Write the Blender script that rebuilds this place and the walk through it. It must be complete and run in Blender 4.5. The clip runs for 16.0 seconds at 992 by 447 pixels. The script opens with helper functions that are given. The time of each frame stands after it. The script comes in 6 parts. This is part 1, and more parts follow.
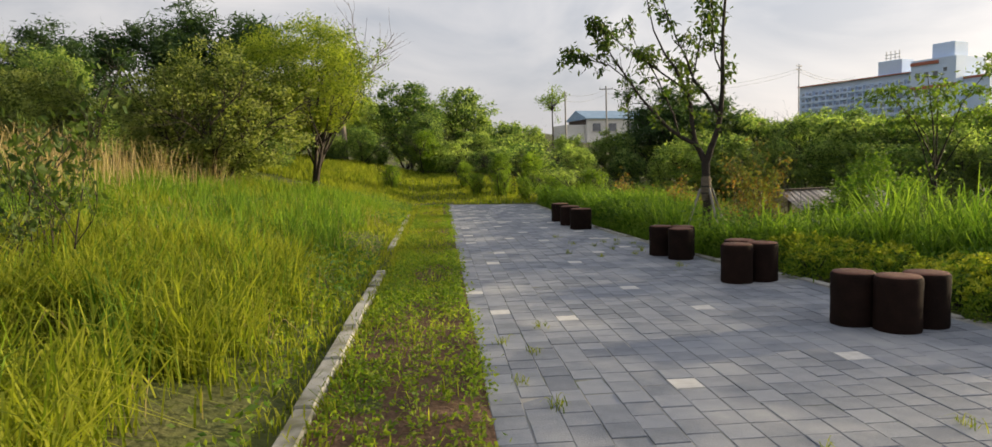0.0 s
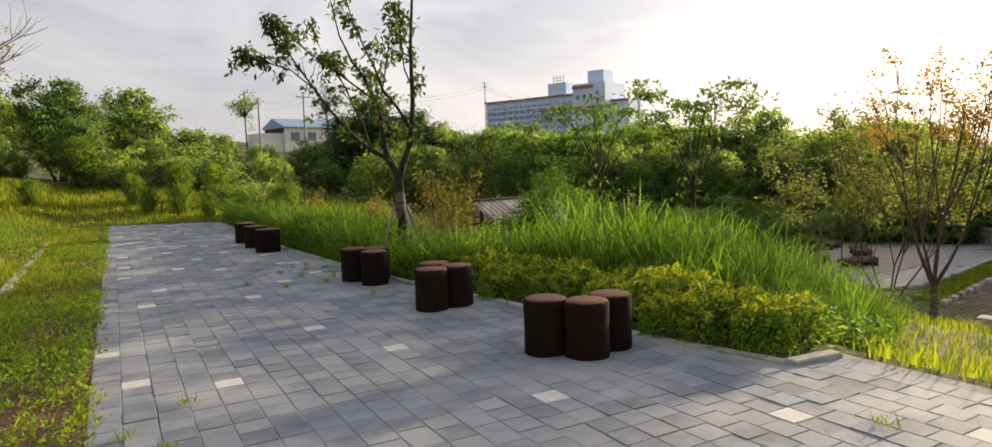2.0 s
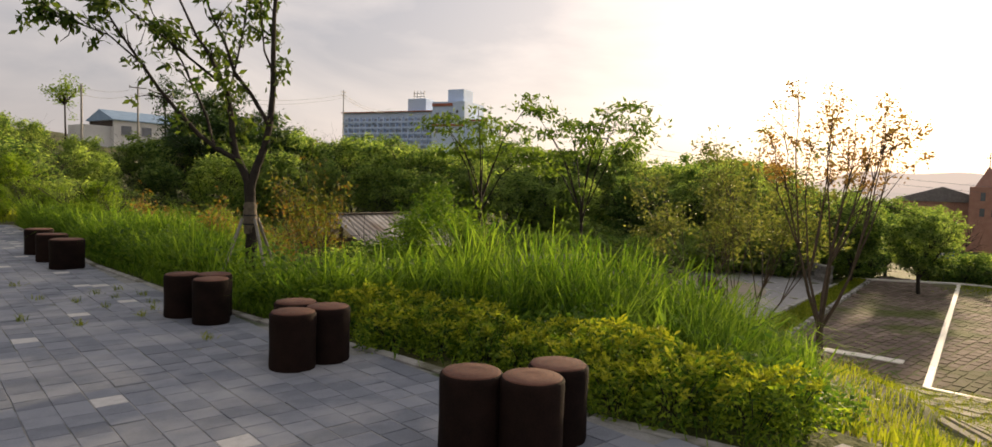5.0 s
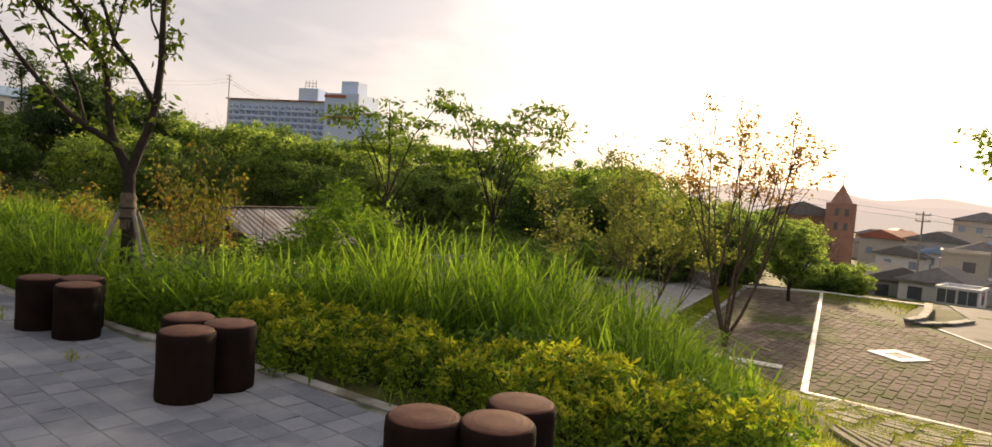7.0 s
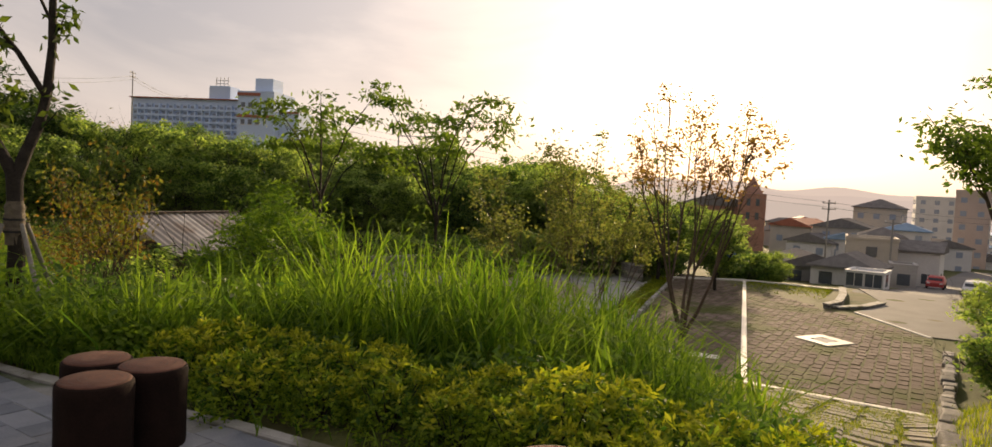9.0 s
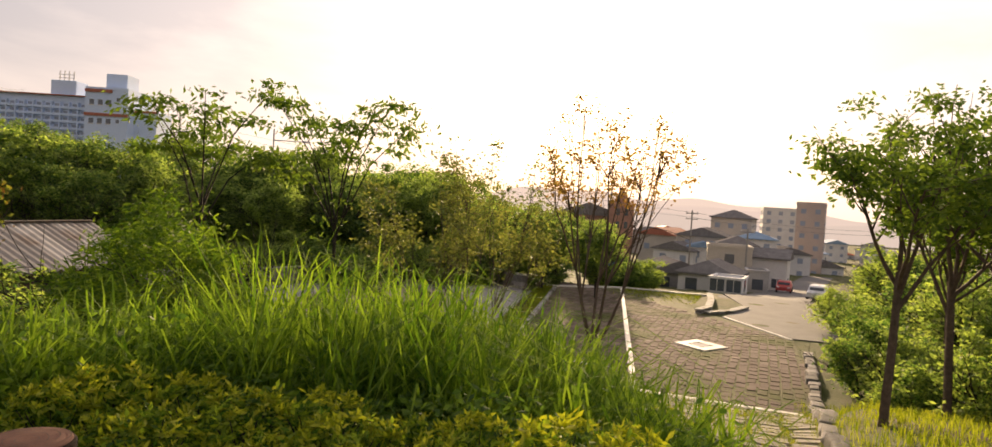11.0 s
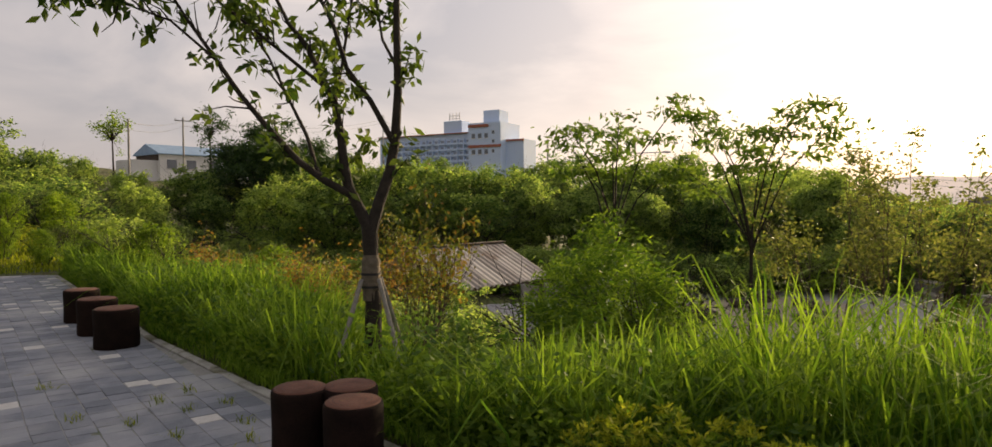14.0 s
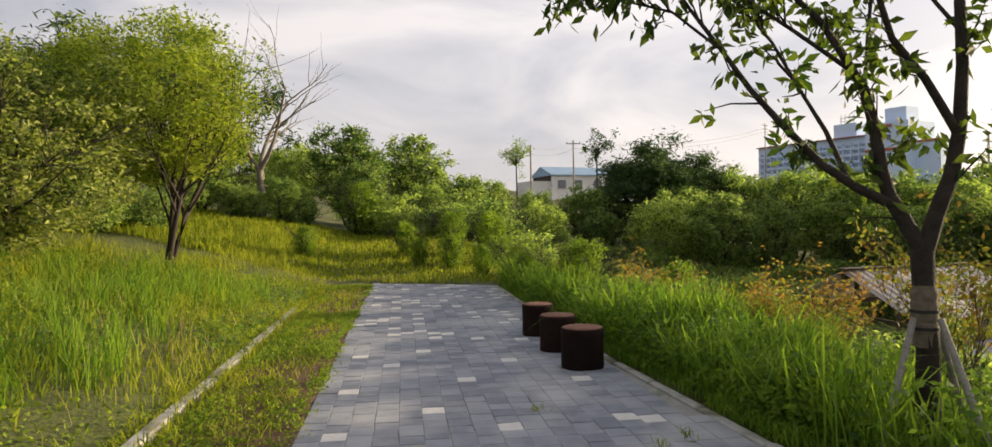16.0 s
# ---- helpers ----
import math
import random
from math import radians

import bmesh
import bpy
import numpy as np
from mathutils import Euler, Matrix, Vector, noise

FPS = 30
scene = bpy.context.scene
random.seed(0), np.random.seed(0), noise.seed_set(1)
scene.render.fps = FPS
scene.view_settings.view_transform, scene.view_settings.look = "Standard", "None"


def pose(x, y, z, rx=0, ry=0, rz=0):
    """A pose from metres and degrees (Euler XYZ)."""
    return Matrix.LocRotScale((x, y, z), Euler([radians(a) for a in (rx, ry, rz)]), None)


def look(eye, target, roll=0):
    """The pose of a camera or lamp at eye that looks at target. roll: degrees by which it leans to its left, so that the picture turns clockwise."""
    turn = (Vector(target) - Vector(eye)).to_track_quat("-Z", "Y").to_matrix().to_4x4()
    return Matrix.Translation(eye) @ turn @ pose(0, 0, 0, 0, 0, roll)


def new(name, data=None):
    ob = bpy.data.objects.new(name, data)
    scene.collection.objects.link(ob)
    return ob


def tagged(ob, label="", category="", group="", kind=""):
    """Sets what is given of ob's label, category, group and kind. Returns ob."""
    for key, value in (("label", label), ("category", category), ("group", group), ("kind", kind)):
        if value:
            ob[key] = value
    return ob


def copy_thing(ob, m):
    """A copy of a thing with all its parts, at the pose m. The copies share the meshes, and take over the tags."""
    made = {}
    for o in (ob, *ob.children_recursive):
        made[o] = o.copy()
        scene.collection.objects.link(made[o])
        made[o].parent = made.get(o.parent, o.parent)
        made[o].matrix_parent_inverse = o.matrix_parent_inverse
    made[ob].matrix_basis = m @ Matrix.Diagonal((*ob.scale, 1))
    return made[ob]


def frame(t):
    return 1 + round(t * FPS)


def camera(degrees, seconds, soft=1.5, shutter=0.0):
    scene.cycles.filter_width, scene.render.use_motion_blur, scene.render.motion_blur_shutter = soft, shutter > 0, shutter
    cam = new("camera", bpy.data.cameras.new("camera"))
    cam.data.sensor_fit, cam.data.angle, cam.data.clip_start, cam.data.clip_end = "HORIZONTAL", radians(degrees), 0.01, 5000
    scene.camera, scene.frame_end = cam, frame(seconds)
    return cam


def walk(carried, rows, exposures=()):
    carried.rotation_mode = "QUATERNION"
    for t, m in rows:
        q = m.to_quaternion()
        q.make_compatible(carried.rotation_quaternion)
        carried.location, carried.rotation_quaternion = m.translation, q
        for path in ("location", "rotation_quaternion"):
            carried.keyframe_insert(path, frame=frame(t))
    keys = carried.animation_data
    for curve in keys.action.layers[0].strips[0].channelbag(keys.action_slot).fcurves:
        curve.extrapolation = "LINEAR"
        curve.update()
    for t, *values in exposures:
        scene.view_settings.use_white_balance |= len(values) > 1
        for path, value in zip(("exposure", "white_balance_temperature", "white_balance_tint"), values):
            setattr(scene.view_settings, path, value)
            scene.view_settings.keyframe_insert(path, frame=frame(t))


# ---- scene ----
cam = camera(72.9, 16.0)

PATH = [
    (0, (-0.35, -0.767, 1.444), (-0.189, 1.22, 1.275), -1.6),
    (0.5, (-0.231, -0.687, 1.462), (0.408, 1.199, 1.281), -1.8),
    (1, (-0.137, -0.466, 1.499), (0.752, 1.317, 1.326), -0.8),
    (1.5, (0.002, -0.175, 1.484), (0.967, 1.569, 1.312), -1.4),
    (2, (0.156, 0.141, 1.54), (1.137, 1.876, 1.373), -1.8),
    (2.5, (0.223, 0.49, 1.549), (1.218, 2.218, 1.393), -1.4),
    (3, (0.282, 0.807, 1.578), (1.356, 2.489, 1.437), -0.8),
    (3.5, (0.496, 1.104, 1.567), (1.678, 2.714, 1.453), -0.1),
    (4, (0.557, 1.333, 1.569), (1.812, 2.886, 1.454), -0.0),
    (4.2, (0.588, 1.447, 1.558), (1.872, 2.976, 1.441), 0.6),
    (6.5, (0.947, 2.379, 1.51), (2.39, 3.758, 1.392), 3.2),
    (7, (0.927, 2.559, 1.548), (2.485, 3.808, 1.442), 4.3),
    (7.5, (0.946, 2.756, 1.545), (2.554, 3.941, 1.444), 4.5),
    (8, (0.999, 2.928, 1.53), (2.633, 4.076, 1.421), 4.5),
    (8.5, (1.183, 3.14, 1.569), (2.833, 4.266, 1.475), 3.8),
    (9, (1.318, 3.359, 1.533), (3.008, 4.424, 1.433), 3.1),
    (9.5, (1.356, 3.581, 1.544), (3.121, 4.518, 1.451), 3.6),
    (10, (1.421, 3.789, 1.543), (3.233, 4.631, 1.456), 4.2),
    (12.3, (1.707, 4.479, 1.597), (3.583, 5.172, 1.56), 2.7),
    (12.5, (1.628, 4.524, 1.605), (3.465, 5.313, 1.552), 2.0),
    (13, (1.354, 4.692, 1.622), (3.005, 5.818, 1.552), 0.9),
    (13.5, (1.318, 4.88, 1.626), (2.754, 6.27, 1.555), 0.0),
    (14, (1.317, 5.198, 1.653), (2.572, 6.754, 1.591), -0.3),
    (14.5, (1.197, 5.511, 1.649), (2.352, 7.144, 1.611), -0.1),
    (15, (1.022, 5.866, 1.674), (1.994, 7.614, 1.648), 0.1),
    (15.5, (0.899, 6.297, 1.664), (1.572, 8.18, 1.641), -0.1),
    (16, (0.761, 6.614, 1.664), (1.036, 8.595, 1.659), -1.0),
]
walk(cam, [(t, look(eye, target, roll)) for t, eye, target, roll in PATH], [(0, 0.48, 6500, 8), (1, 0.48, 6500, 9), (2, 0.53, 6600, 10), (2.5, 0.36, 6700, 11), (3, 0.18, 6700, 11), (3.5, 0.12, 6800, 12), (5, 0.26, 7000, 13), (6.5, 0.40, 7100, 14), (7, 0.42, 7200, 15), (8, 0.34, 7300, 16), (8.5, 0.09, 7300, 16), (9, 0.08, 7300, 16), (9.5, 0.26, 7400, 17), (10, 0.43, 7500, 19), (12.5, 0.27, 7500, 19), (13, 0.62, 7400, 18), (13.5, 0.50, 7200, 16), (14, 0.18, 7100, 15), (14.5, 0.27, 7000, 14), (15, 0.20, 7000, 14), (15.5, 0.40, 6800, 12), (16, 0.58, 6700, 11)])

# ---------------------------------------------------------------- light
SUN_AZ, SUN_EL = radians(77), radians(11.5)
SUN_DIR = Vector((math.sin(SUN_AZ) * math.cos(SUN_EL), math.cos(SUN_AZ) * math.cos(SUN_EL), math.sin(SUN_EL)))
sun = new("sun", bpy.data.lights.new("sun", "SUN"))
sun.matrix_world = look(SUN_DIR * 60, (0, 0, 0))
sun.data.energy, sun.data.angle, sun.data.color = 7.0, radians(2.5), (1.0, 0.80, 0.52)

world = bpy.data.worlds.new("evening_sky")
scene.world = world
world.use_nodes = True


def build_sky():
    nt = world.node_tree
    nt.nodes.clear()
    n, l = nt.nodes, nt.links

    def math_node(op, a, b=None, clamp=False):
        m = n.new("ShaderNodeMath")
        m.operation, m.use_clamp = op, clamp
        for i, v in enumerate((a, b)):
            if v is None:
                continue
            if isinstance(v, (int, float)):
                m.inputs[i].default_value = v
            else:
                l.new(v, m.inputs[i])
        return m.outputs[0]

    def mixed(fac, a, b, blend="MIX"):
        m = n.new("ShaderNodeMix")
        m.data_type, m.blend_type = "RGBA", blend
        for s, v in ((m.inputs[0], fac), (m.inputs[6], a), (m.inputs[7], b)):
            if isinstance(v, (int, float)):
                s.default_value = v
            elif isinstance(v, tuple):
                s.default_value = (*v, 1)
            else:
                l.new(v, s)
        return m.outputs[2]

    co = n.new("ShaderNodeTexCoord")
    d = n.new("ShaderNodeVectorMath")
    d.operation = "NORMALIZE"
    l.new(co.outputs["Generated"], d.inputs[0])
    dot = n.new("ShaderNodeVectorMath")
    dot.operation = "DOT_PRODUCT"
    l.new(d.outputs[0], dot.inputs[0])
    dot.inputs[1].default_value = SUN_DIR
    cs = math_node("MAXIMUM", dot.outputs["Value"], 0.0)
    wide, tight = math_node("POWER", cs, 5.0), math_node("POWER", cs, 60.0)
    sep = n.new("ShaderNodeSeparateXYZ")
    l.new(d.outputs[0], sep.inputs[0])
    up = math_node("MAXIMUM", sep.outputs["Z"], 0.0)
    sky = n.new("ShaderNodeTexSky")
    sky.sky_type, sky.sun_disc = "NISHITA", False
    sky.sun_elevation, sky.sun_rotation = SUN_EL, SUN_AZ
    sky.air_density, sky.dust_density, sky.ozone_density = 1.2, 3.0, 1.0
    clear = mixed(1.0, sky.outputs[0], (0.10, 0.10, 0.10), "MULTIPLY")
    # two layers of drifting cloud, stretched towards the horizon
    squash = n.new("ShaderNodeMapping")
    squash.inputs["Scale"].default_value = (1.0, 1.0, 2.6)
    l.new(d.outputs[0], squash.inputs[0])
    big = n.new("ShaderNodeTexNoise")
    big.inputs["Scale"].default_value, big.inputs["Detail"].default_value = 2.3, 7.0
    big.inputs["Roughness"].default_value, big.inputs["Distortion"].default_value = 0.52, 0.6
    l.new(squash.outputs[0], big.inputs["Vector"])
    ramp = n.new("ShaderNodeValToRGB")
    ramp.color_ramp.elements[0].position, ramp.color_ramp.elements[0].color = 0.36, (0.36, 0.395, 0.48, 1)
    ramp.color_ramp.elements[1].position, ramp.color_ramp.elements[1].color = 0.64, (0.80, 0.76, 0.77, 1)
    l.new(big.outputs[0], ramp.inputs[0])
    low = math_node("POWER", math_node("SUBTRACT", 1.0, up, True), 7.0)
    cloud = mixed(math_node("MULTIPLY", low, 0.75), ramp.outputs[0], (0.72, 0.655, 0.63))
    side = math_node("MULTIPLY_ADD", dot.outputs["Value"], 0.17)
    side.node.inputs[2].default_value = 0.83
    grey = n.new("ShaderNodeCombineXYZ")
    for i in range(3):
        l.new(side, grey.inputs[i])
    base = mixed(1.0, mixed(0.85, clear, cloud), grey.outputs[0], "MULTIPLY")
    glow1 = mixed(1.0, base, mixed(wide, (0, 0, 0), (0.50, 0.43, 0.37)), "ADD")
    glow2 = mixed(1.0, glow1, mixed(tight, (0, 0, 0), (1.1, 0.85, 0.58)), "ADD")
    haze = math_node("POWER", math_node("SUBTRACT", 1.0, math_node("MULTIPLY", up, 9.0), True), 2.0)
    hazed = mixed(math_node("MULTIPLY", math_node("MULTIPLY", haze, wide), 0.75), glow2, (0.98, 0.76, 0.60))
    bg = n.new("ShaderNodeBackground")
    bg.inputs["Strength"].default_value = 1.0
    l.new(hazed, bg.inputs[0])
    out = n.new("ShaderNodeOutputWorld")
    l.new(bg.outputs[0], out.inputs[0])


build_sky()


# ---------------------------------------------------------------- materials
def material(name, colours, rough=0.8, scale=8.0, bump=0.3, metal=0.0, fine=60.0, island=0.0, per_object=0.0,
             leaf=0.0, stains=None, stain_scale=0.8, spec=0.3, bump_size=0.01, stain_lo=0.52, stain_hi=0.68, vary=0.0):
    """Two tones mixed by noise at two sizes, with relief; leaf: how much light passes through."""
    m = bpy.data.materials.new(name)
    m.use_nodes = True
    n, l = m.node_tree.nodes, m.node_tree.links
    b = n["Principled BSDF"]
    co = n.new("ShaderNodeNewGeometry") if not per_object else n.new("ShaderNodeTexCoord")
    where = co.outputs["Position"] if not per_object else co.outputs["Object"]
    a, f = n.new("ShaderNodeTexNoise"), n.new("ShaderNodeTexNoise")
    for t, s in ((a, scale), (f, fine)):
        t.inputs["Scale"].default_value, t.inputs["Detail"].default_value = s, 5.0
        l.new(where, t.inputs["Vector"])
    ramp = n.new("ShaderNodeValToRGB")
    ramp.color_ramp.elements[0].position, ramp.color_ramp.elements[0].color = 0.32, (*colours[0], 1)
    ramp.color_ramp.elements[1].position, ramp.color_ramp.elements[1].color = 0.68, (*colours[1], 1)
    if len(colours) > 2:
        e = ramp.color_ramp.elements.new(0.5)
        e.color = (*colours[2], 1)
    tot = n.new("ShaderNodeMath")
    tot.operation = "MULTIPLY_ADD"
    l.new(f.outputs[0], tot.inputs[0])
    tot.inputs[1].default_value = 0.45
    half = n.new("ShaderNodeMath")
    half.operation = "MULTIPLY"
    l.new(a.outputs[0], half.inputs[0])
    half.inputs[1].default_value = 0.55
    l.new(half.outputs[0], tot.inputs[2])
    value = tot.outputs[0]
    if island or per_object:
        if per_object:
            src = n.new("ShaderNodeObjectInfo").outputs["Random"]
        else:
            src = n.new("ShaderNodeNewGeometry").outputs["Random Per Island"]
        sh = n.new("ShaderNodeMath")
        sh.operation = "MULTIPLY_ADD"
        l.new(src, sh.inputs[0])
        sh.inputs[1].default_value = island or per_object
        off = n.new("ShaderNodeMath")
        off.operation = "SUBTRACT"
        l.new(value, off.inputs[0])
        off.inputs[1].default_value = (island or per_object) * 0.5
        l.new(off.outputs[0], sh.inputs[2])
        value = sh.outputs[0]
    if vary:
        each = n.new("ShaderNodeMath")
        each.operation = "MULTIPLY_ADD"
        l.new(n.new("ShaderNodeObjectInfo").outputs["Random"], each.inputs[0])
        each.inputs[1].default_value = vary
        mid = n.new("ShaderNodeMath")
        mid.operation = "SUBTRACT"
        l.new(value, mid.inputs[0])
        mid.inputs[1].default_value = vary * 0.5
        l.new(mid.outputs[0], each.inputs[2])
        value = each.outputs[0]
    l.new(value, ramp.inputs[0])
    colour = ramp.outputs[0]
    if stains:
        s = n.new("ShaderNodeTexNoise")
        s.inputs["Scale"].default_value, s.inputs["Detail"].default_value = stain_scale, 6.0
        g = n.new("ShaderNodeNewGeometry")
        l.new(g.outputs["Position"], s.inputs["Vector"])
        r = n.new("ShaderNodeMapRange")
        r.inputs[1].default_value, r.inputs[2].default_value = stain_lo, stain_hi
        l.new(s.outputs[0], r.inputs[0])
        mx = n.new("ShaderNodeMix")
        mx.data_type = "RGBA"
        l.new(r.outputs[0], mx.inputs[0])
        l.new(colour, mx.inputs[6])
        mx.inputs[7].default_value = (*stains, 1)
        colour = mx.outputs[2]
    l.new(colour, b.inputs["Base Color"])
    b.inputs["Roughness"].default_value, b.inputs["Metallic"].default_value = rough, metal
    b.inputs["Specular IOR Level"].default_value = spec
    if bump:
        bp = n.new("ShaderNodeBump")
        bp.inputs["Strength"].default_value, bp.inputs["Distance"].default_value = bump, bump_size
        l.new(f.outputs[0], bp.inputs["Height"])
        l.new(bp.outputs[0], b.inputs["Normal"])
    if leaf:
        tr = n.new("ShaderNodeBsdfTranslucent")
        warm = n.new("ShaderNodeMix")
        warm.data_type, warm.blend_type = "RGBA", "MULTIPLY"
        warm.inputs[0].default_value = 1.0
        l.new(colour, warm.inputs[6])
        warm.inputs[7].default_value = (1.65, 1.75, 0.85, 1)
        l.new(warm.outputs[2], tr.inputs[0])
        mix = n.new("ShaderNodeMixShader")
        mix.inputs[0].default_value = leaf
        l.new(b.outputs[0], mix.inputs[1])
        l.new(tr.outputs[0], mix.inputs[2])
        l.new(mix.outputs[0], n["Material Output"].inputs[0])
    return m


def leaf_material(name, dark, light, share=0.45, rough=0.6, spec=0.2, vary=0.0):
    return material(name, (dark, light), rough=rough, scale=1.3, fine=0.35, bump=0, island=0.5, leaf=share, spec=spec, vary=vary)


M_TALL = leaf_material("tall_grass_blade", (0.058, 0.120, 0.015), (0.180, 0.265, 0.038), 0.46, 0.75, 0.06)
M_MEADOW = leaf_material("meadow_blade", (0.088, 0.125, 0.012), (0.270, 0.285, 0.034), 0.45, 0.75, 0.06)
M_DRY = leaf_material("dry_stalk", (0.26, 0.19, 0.09), (0.42, 0.33, 0.17), 0.3)
M_HEDGE = leaf_material("hedge_leaf", (0.048, 0.105, 0.016), (0.25, 0.32, 0.036), 0.5)
M_HERB = leaf_material("herb_leaf", (0.045, 0.095, 0.020), (0.125, 0.20, 0.038), 0.42)
M_COURT = leaf_material("court_tree_leaf", (0.048, 0.090, 0.018), (0.135, 0.19, 0.036), 0.48)
M_WOODS = leaf_material("woodland_leaf", (0.048, 0.092, 0.031), (0.235, 0.300, 0.098), 0.57, vary=0.3)
M_WOODS2 = leaf_material("lighter_woodland_leaf", (0.060, 0.115, 0.034), (0.280, 0.345, 0.108), 0.57, vary=0.3)
M_DARK = leaf_material("conifer_needle", (0.022, 0.048, 0.018), (0.055, 0.095, 0.03), 0.3)
M_WILLOW = leaf_material("willow_leaf", (0.065, 0.11, 0.015), (0.27, 0.31, 0.042), 0.52)
M_OLIVE = leaf_material("silvery_shrub_leaf", (0.055, 0.085, 0.018), (0.27, 0.30, 0.085), 0.40)
M_BRIGHT = leaf_material("bright_shrub_leaf", (0.078, 0.14, 0.013), (0.19, 0.265, 0.03), 0.45)
M_BUSH = leaf_material("bush_leaf", (0.055, 0.11, 0.014), (0.17, 0.245, 0.03), 0.5)
M_CHERRY = leaf_material("cherry_leaf", (0.030, 0.060, 0.012), (0.092, 0.128, 0.025), 0.36)
M_MAPLE = leaf_material("maple_leaf", (0.20, 0.105, 0.030), (0.15, 0.175, 0.036), 0.42, vary=0.2)
# slender trees' leaf green, with haze mixed into the colour
M_SLENDER = leaf_material("haze_greyed_leaf", (0.07, 0.088, 0.028), (0.19, 0.195, 0.065), 0.42)
M_TIPS = leaf_material("yellow_hedge_top_leaf", (0.17, 0.205, 0.018), (0.40, 0.40, 0.04), 0.42)
# lighter copy of the herb leaf, sunlight put into its yellow-green
M_SUNHERB = leaf_material("sunlit_herb_leaf", (0.075, 0.125, 0.013), (0.21, 0.26, 0.030), 0.45)
M_RUSSET = leaf_material("russet_leaf", (0.20, 0.10, 0.035), (0.33, 0.21, 0.08), 0.4)
M_BARK = material("bark", ((0.015, 0.012, 0.010), (0.052, 0.041, 0.032)), 0.9, 9, 0.7, fine=70, bump_size=0.02)
# bark lightened to brown: the low sun's glare is put into the colour
M_TWIG = material("glare_brown_bark", ((0.055, 0.040, 0.030), (0.13, 0.095, 0.072)), 0.9, 12, 0.5, fine=80)
M_DEADWOOD = material("bare_grey_bark", ((0.10, 0.085, 0.07), (0.22, 0.19, 0.16)), 0.9, 6, 0.5)
M_PAVER = material("concrete_paver", ((0.138, 0.154, 0.186), (0.228, 0.246, 0.282)), 0.78, 6, 0.6, fine=75, per_object=0.42,
                   stains=(0.355, 0.36, 0.37), stain_scale=1.1, bump_size=0.006, stain_lo=0.48, stain_hi=0.72, spec=0.38)
M_PAVER_FAR = material("concrete_paver_joined", ((0.138, 0.154, 0.186), (0.228, 0.246, 0.282)), 0.78, 6, 0.6, fine=75, island=0.42,
                       stains=(0.355, 0.36, 0.37), stain_scale=1.1, bump_size=0.006, stain_lo=0.48, stain_hi=0.72, spec=0.38)
M_WHITE = material("pale_granite_paver", ((0.44, 0.43, 0.41), (0.60, 0.59, 0.57)), 0.85, 20, 0.3, fine=250, bump_size=0.003)
M_JOINT = material("sand_joint", ((0.20, 0.20, 0.19), (0.34, 0.335, 0.32)), 0.98, 6, 0.5, stains=(0.05, 0.075, 0.02), stain_scale=1.6)
M_KERB = material("granite_kerb", ((0.30, 0.29, 0.265), (0.44, 0.43, 0.40)), 0.9, 5, 0.4, fine=140, stains=(0.15, 0.145, 0.10), stain_scale=2.2, stain_lo=0.48, stain_hi=0.62)
M_SOIL = material("bare_soil", ((0.050, 0.030, 0.018), (0.150, 0.088, 0.052)), 0.97, 2.2, 0.8, fine=34, stains=(0.20, 0.105, 0.062), stain_scale=0.7, bump_size=0.03)
M_GROUND = material("grassy_earth", ((0.040, 0.055, 0.014), (0.095, 0.105, 0.026)), 0.97, 0.9, 0.8, fine=18, stains=(0.12, 0.10, 0.05), stain_scale=0.35, bump_size=0.04)
M_STOOL = material("dark_stained_log", ((0.008, 0.005, 0.004), (0.023, 0.012, 0.009)), 0.85, 7, 0.4, fine=90, spec=0.1, per_object=0.15, bump_size=0.006)
M_STOOLTOP = material("worn_log_top", ((0.085, 0.034, 0.023), (0.195, 0.092, 0.062)), 0.85, 10, 0.3, fine=120, per_object=0.2, bump_size=0.003)
M_RING = material("growth_ring", ((0.05, 0.028, 0.02), (0.10, 0.06, 0.045)), 0.7, 10, 0.2)
M_BURLAP = material("burlap_wrap", ((0.095, 0.076, 0.055), (0.19, 0.157, 0.118)), 0.95, 25, 0.6, fine=260, bump_size=0.004)
M_ROPE = material("dark_strap", ((0.02, 0.02, 0.02), (0.045, 0.042, 0.04)), 0.8, 30, 0.3)
M_STAKE = material("weathered_stake", ((0.16, 0.145, 0.125), (0.33, 0.31, 0.28)), 0.85, 12, 0.4)
M_TIN = material("corrugated_sheet", ((0.30, 0.27, 0.24), (0.52, 0.48, 0.43)), 0.6, 1.5, 0.1, metal=0.1, per_object=0.7, stains=(0.24, 0.18, 0.135), stain_scale=0.9)
M_TIMBER = material("dark_timber", ((0.035, 0.026, 0.020), (0.085, 0.062, 0.047)), 0.85, 6, 0.4)
M_STONE = material("wall_stone", ((0.16, 0.15, 0.135), (0.33, 0.31, 0.285)), 0.92, 4, 0.6, per_object=0.5, fine=35, bump_size=0.02)
M_BOULDER = material("boulder_stone", ((0.20, 0.20, 0.205), (0.42, 0.42, 0.42)), 0.92, 3, 0.6, vary=0.4, fine=30, bump_size=0.03)
M_COBBLE = material("lot_stone", ((0.125, 0.095, 0.078), (0.215, 0.168, 0.142)), 0.95, 2, 0.4, island=0.4, fine=40, spec=0.08, stains=(0.085, 0.10, 0.03), stain_scale=0.3, stain_lo=0.5, stain_hi=0.62)
M_RAMP = material("pale_ramp_stone", ((0.25, 0.232, 0.195), (0.40, 0.372, 0.32)), 0.95, 2, 0.4, island=0.4, fine=40, spec=0.08)
